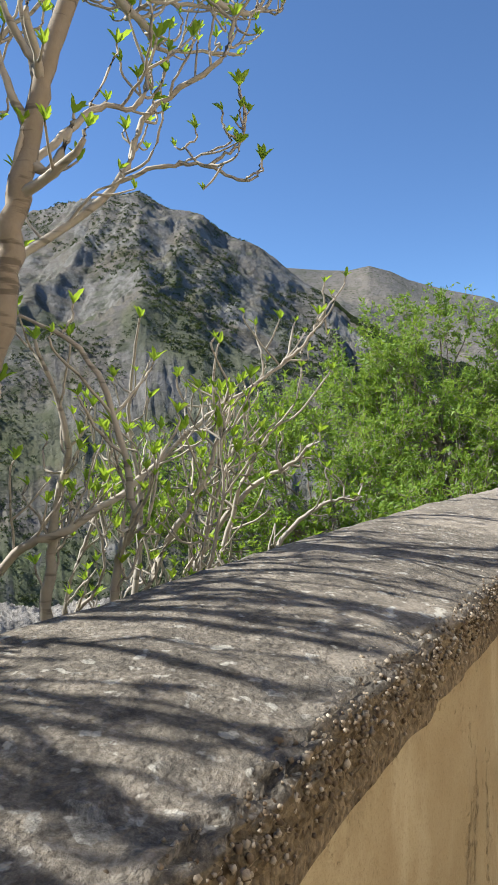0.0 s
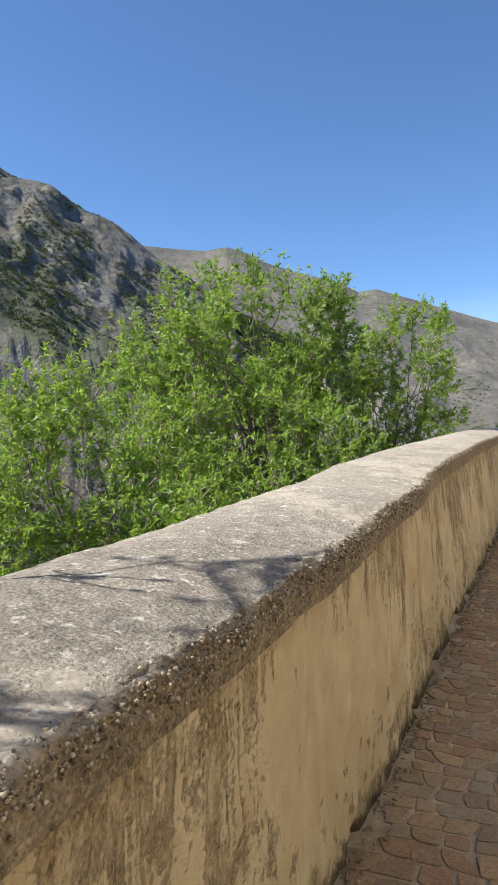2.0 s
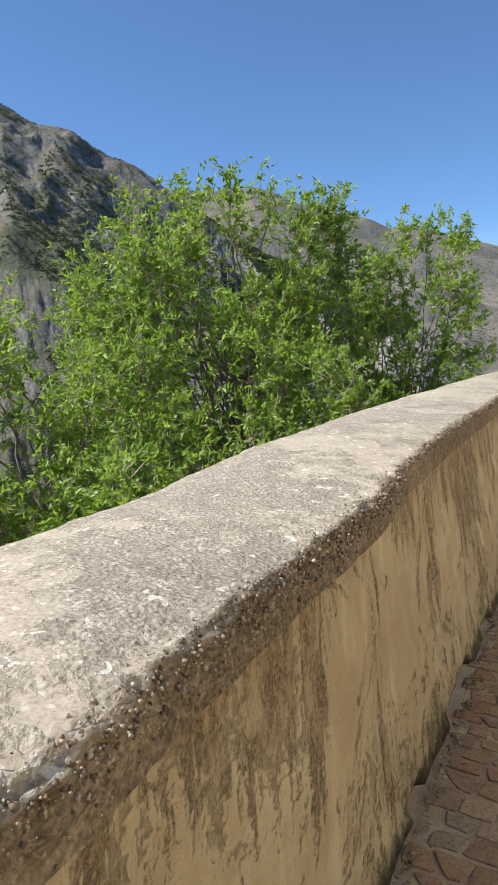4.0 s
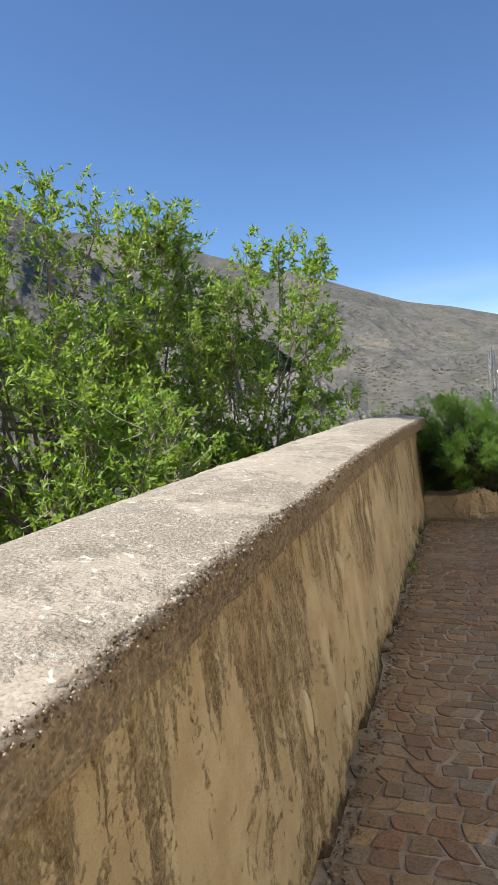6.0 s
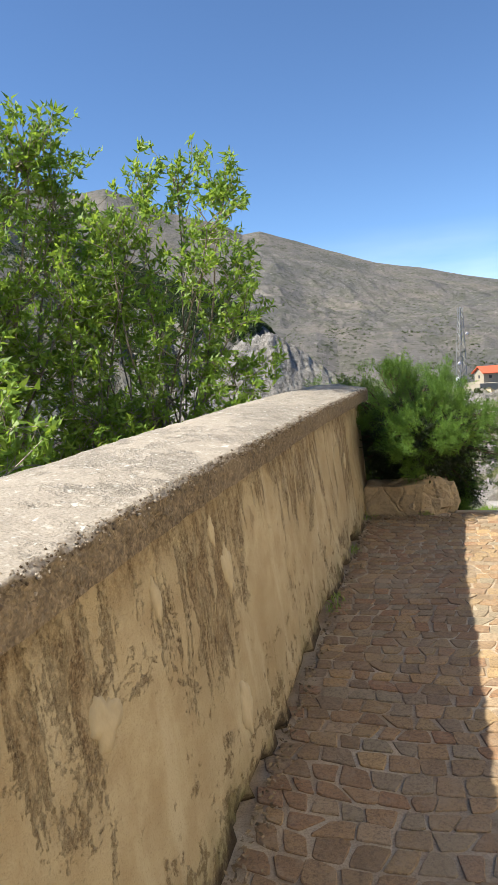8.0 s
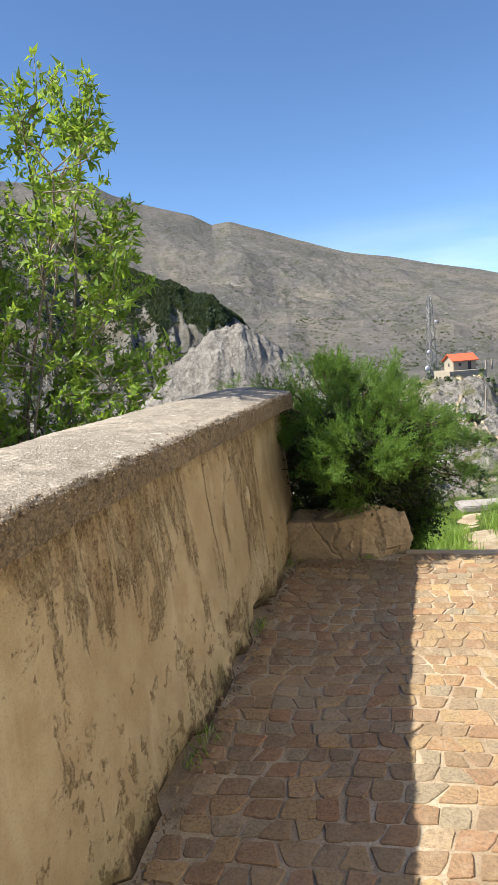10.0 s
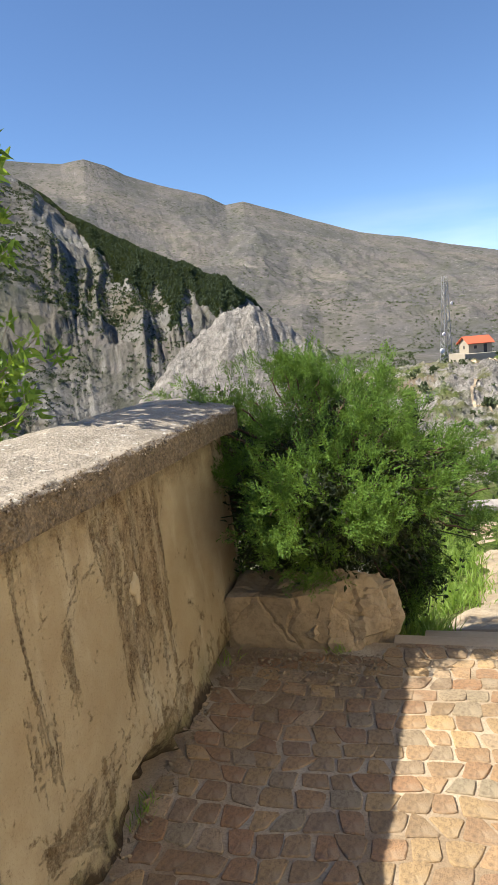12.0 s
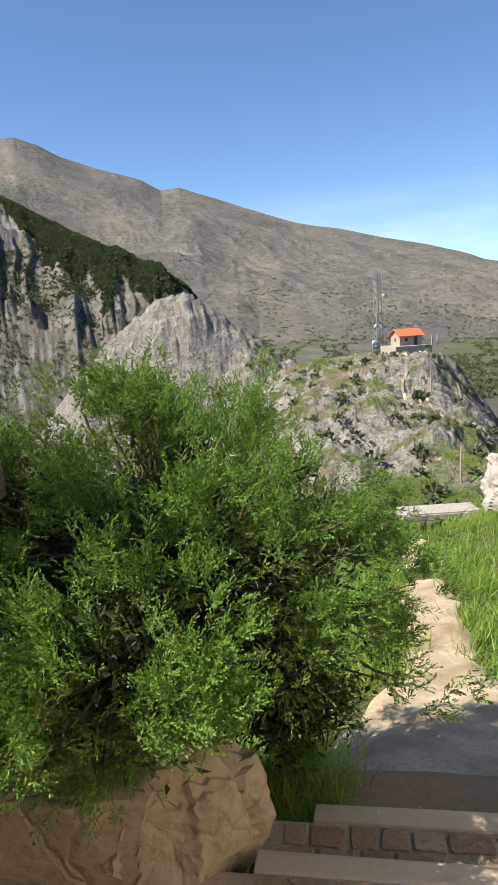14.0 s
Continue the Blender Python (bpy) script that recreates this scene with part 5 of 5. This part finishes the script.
def mast():
    m = thing("lattice_mast", "tall galvanised lattice telecom mast with small white dishes", "mast")
    x0, y0 = CENTRE[0] + 146 * math.sin(radians(31.5)), CENTRE[1] + 146 * math.cos(radians(31.5))
    z0, z1 = -7.6, 9.3
    w = lambda z: 0.85 - 0.5 * (z - z0) / (z1 - z0)
    levels = np.linspace(z0, z1, 15)
    corner = lambda k, z: np.array([x0 + w(z) * (1, 1, -1, -1)[k], y0 + w(z) * (1, -1, -1, 1)[k], z])
    for k in range(4):
        v, f, _ = tube([corner(k, z0), corner(k, (z0 + z1) / 2), corner(k, z1)], 0.075, 0.06, 5, 3)
        mesh_np("leg", v, f, STEEL, True, m)
    for a, b in zip(levels, levels[1:]):
        for k in range(4):
            k2 = (k + 1) % 4
            pair = (corner(k, a), corner(k2, b)) if (k + int(a * 3)) % 2 else (corner(k2, a), corner(k, b))
            v, f, _ = tube([pair[0], (pair[0] + pair[1]) / 2, pair[1]], 0.036, 0.036, 4, 2)
            mesh_np("brace", v, f, STEEL, False, m)
    for dz, off, rad in ((2.2, -1.5, 0.55), (5.5, -1.0, 0.4), (11.5, 0.9, 0.35)):
        bm = bmesh.new()
        bmesh.ops.create_uvsphere(bm, u_segments=14, v_segments=8, radius=rad)
        bmesh.ops.scale(bm, vec=(1, 0.35, 1), verts=bm.verts)
        bmesh.ops.translate(bm, vec=(x0 + off, y0 - 0.9, z0 + dz), verts=bm.verts)
        part("dish", bm, WHITE, m, "white dish antenna", True)


mast()


def pole(az, r, h, label):
    x, y, z = on_ground(az, r)
    v, f, _ = tube([(x, y, z - 0.8), (x, y, z + h / 2), (x + 0.05, y, z + h)], 0.09, 0.07, 7, 3)
    ob = mesh_np("timber_pole", v, f, POST_WOOD, True)
    tagged(ob, label, "pole", "poles on the hillside")


pole(35.6, 92, 4.2, "weathered timber pole on the grassy slope")
pole(37.9, 62, 3.4, "weathered timber pole standing among rocks")


# ---- far shrubs and woods ----
def shrub_cloud(name, label, places, seed, mat=None, k=18):
    rng = np.random.RandomState(seed)
    pile = Pile()
    m = len(places)
    d = unit(rng.normal(0, 1, (m, k, 3)))
    d[..., 2] = np.abs(d[..., 2])
    size = places[:, 3][:, None, None]
    pos = places[:, None, :3] + d * size * rng.uniform(0.2, 0.9, (m, k, 1)) * [1, 1, 0.9]
    ln = np.repeat(places[:, 3] * 0.8, k)
    pile.add(*leaves(pos.reshape(-1, 3), (d + rng.normal(0, 0.5, d.shape)).reshape(-1, 3), ln, ln * 0.8, rng, 0.2, 0.2))
    return tagged(pile.make(name, mat or SHRUB_LEAF), label, "shrubs", kind="stuff")


rng = np.random.RandomState(12)
az, r = rng.uniform(17, 46, 400), rng.uniform(45, 185, 400)
X, Y, Z = land(az, r)[:3]
shrub_cloud("hill_shrubs", "dark low shrubs among the rocks of the hill", np.column_stack([X, Y, Z + 0.2, rng.uniform(0.25, 0.95, 400)]), 13)
n = 30000
az = rng.uniform(-1, 17.3, n)
r_n = np.interp(az, [-5, 5, 16.3, 20], [950, 800, 620, 600])
depth = np.interp(az, [-1, 2, 4, 8, 12, 15, 17.3], [0.03, 0.10, 0.24, 0.38, 0.36, 0.22, 0.05])
r = r_n * (1.0 - depth * rng.rand(n) ** 0.9 * (1 + 0.5 * fbm(az * 0.8, az * 0, 3)))
az2, r2 = rng.uniform(-32, 12, 11000), rng.uniform(430, 930, 11000)
keep = (fbm(az2 * 0.35, r2 / 130, 3) > 0.06) & (r2 < 0.93 * np.interp(az2, [-40, -5, 5, 16.3], [1000, 950, 800, 620]))
az, r = np.concatenate([az, az2[keep]]), np.concatenate([r, r2[keep]])
size = np.concatenate([rng.uniform(1.3, 2.7, n), rng.uniform(0.9, 2.4, int(keep.sum()))])
az3, r3 = rng.uniform(-30, 15, 9000), rng.uniform(240, 480, 9000)
keep = fbm(az3 * 0.4 + 5, r3 / 60, 3) > -0.02
az, r, size = np.concatenate([az, az3[keep]]), np.concatenate([r, r3[keep]]), np.concatenate([size, rng.uniform(0.5, 1.5, int(keep.sum()))])
X, Y, Z = land(az, r)[:3]
shrub_cloud("far_woods", "dark conifer woods on the flank of the gorge", np.column_stack([X, Y, Z, size]), 14, WOODS_LEAF, 10)
n = 9000
az, r = rng.uniform(14, 46, n), 420 + 1500 * rng.rand(n) ** 1.3
keep = fbm(az * 0.5, r / 160, 4) > 0.0
X, Y, Z = land(az[keep], r[keep])[:3]
shrub_cloud("valley_scrub", "dark scrub dotted over the valley floor and lower slopes", np.column_stack([X, Y, Z, rng.uniform(1.0, 2.9, int(keep.sum()))]), 15, None, 12)


# ---- small dirt paths on the hut's hill ----
def hill_path(name, bearings, radii, width):
    c = smooth_path([(b, r, 0) for b, r in zip(bearings, radii)], 14)
    A = c[:, 0][:, None] + np.degrees(width / c[:, 1])[:, None] * np.linspace(-0.5, 0.5, 4)[None] * (1 + 0.4 * fbm(c[:, 1] * 0.7, c[:, 1] * 0, 3))[:, None]
    R = np.repeat(c[:, 1][:, None], 4, 1)
    X, Y, Z = land(A, R)[:3]
    ob = mesh_np(name, np.stack([X, Y, Z + 0.14], -1).reshape(-1, 3), grid_faces(len(c), 4)[:, ::-1], PATH_DIRT, True)
    return tagged(ob, "pale narrow dirt trail winding over the rocky hill", "path", kind="structure")


hill_path("path", (32.6, 33.6, 35.2, 36.6, 37.6, 37.9), (124, 121, 116, 112, 108, 103), 0.4)
hill_path("path", (34.2, 33.4, 33.6, 34.8, 36.2, 37.4), (104, 99, 94, 90, 86, 82), 0.35)


# ---- setts, last ----
def sett_piece(corners, r2):
    """One worn stone sett from the four corners of its cell in (s, q): a ring of twelve points, three levels, top slightly domed."""
    mid = corners.mean(0)
    out = []
    for a in range(4):
        prev, here, nxt = corners[a - 1], corners[a], corners[(a + 1) % 4]
        cut = r2.uniform(0.04, 0.15, 2)
        pull = (mid - here) * 0.035
        out += [here + (prev - here) * cut[0] + pull, here + (nxt - here) * cut[1] + pull]
        edge = (here + nxt) / 2
        out.append(edge + (edge - mid) * r2.uniform(-0.05, 0.06))
    ring = np.array(out) - mid
    reach = np.linalg.norm(ring, axis=1, keepdims=True)
    ring = ring * (1 - r2.uniform(0.003, 0.006, (12, 1)) / reach)
    tilt = r2.normal(0, 0.016, 2)
    rows = []
    for grow, z in ((1.0, -0.02), (0.985, 0.002), (0.92, 0.0048), (0.0, 0.0058)):
        flat = ring * grow
        lift = flat @ tilt + r2.uniform(-0.0008, 0.0008, 12) * (grow > 0) if z > 0 else np.zeros(12)
        rows.append(np.column_stack([flat, z + lift]))
    return mid, np.vstack(rows)


SETT_FACES = grid_faces(4, 12, True)


def lay_setts():
    r2 = np.random.RandomState(55)
    bow = lambda s, q: s + 0.022 * np.sin(q * 1.9 + s * 0.8) + 0.012 * np.sin(q * 5.3 - s * 1.9) + 0.05 * np.abs(((q + 0.35 + 0.1 * np.sin(s)) % 1.5) - 0.75)
    laid = []
    s = -6.2
    while s < END + 0.3:
        h = r2.uniform(0.084, 0.108)
        q, slant = -0.05 + r2.uniform(0, 0.08), r2.normal(0, 0.012)
        while q < 4.4:
            w, slant2 = r2.uniform(0.076, 0.122), r2.normal(0, 0.014)
            j = r2.normal(0, 0.006, 8)
            c = np.array([(bow(s, q) + j[0], q - slant + j[1]), (bow(s + h, q) + j[2], q + slant + j[3]),
                          (bow(s + h, q + w) + j[4], q + w + slant2 + j[5]), (bow(s, q + w) + j[6], q + w - slant2 + j[7])])
            c[:, 0] -= 0.06
            top = END - 0.006
            if c[:, 0].min() < top - 0.03:
                c[:, 0] = np.minimum(c[:, 0], top)
                m = c.mean(0)
                if not (m[0] > 9.46 and m[1] < 0.70) and m[1] - w / 2 > float(foot_q(m[0])) - 0.03:
                    laid.append((c, 0.0))
            q, slant = q + w, slant2
        s += h
    for k in range(3):      # setts of the lower tread
        s, q = END + 0.092 + 0.10 * k, 0.74 + r2.uniform(0, 0.04)
        while q < 3.5:
            w = r2.uniform(0.08, 0.15)
            laid.append((np.array([(s, q), (s + 0.098, q), (s + 0.098, q + w), (s, q + w)]) + r2.normal(0, 0.005, (4, 2)), -0.155))
            q += w
    rest, count = Pile(), 0
    frame_xy = np.array([ALONG, RIGHT])
    for c, z in laid:
        mid, v = sett_piece(c, r2)
        v = np.column_stack([v[:, :2] @ frame_xy, v[:, 2]])
        place = at_wall(mid[0], mid[1], z + r2.uniform(0.0, 0.003))
        if 7.9 < mid[0] < 9.4 and 0.05 < mid[1] < 2.4 and z == 0.0 and count < 300:
            me = bpy.data.meshes.new("sett")
            me.from_pydata(v.tolist(), [], SETT_FACES.tolist())
            me.materials.append(COBBLE)
            ob = new("sett", me)
            ob.parent = floor
            ob.location = place
            count += 1
        else:
            rest.add(v + place, SETT_FACES)
    tagged(rest.make("setts", COBBLE, floor), kind="stuff")


lay_setts()
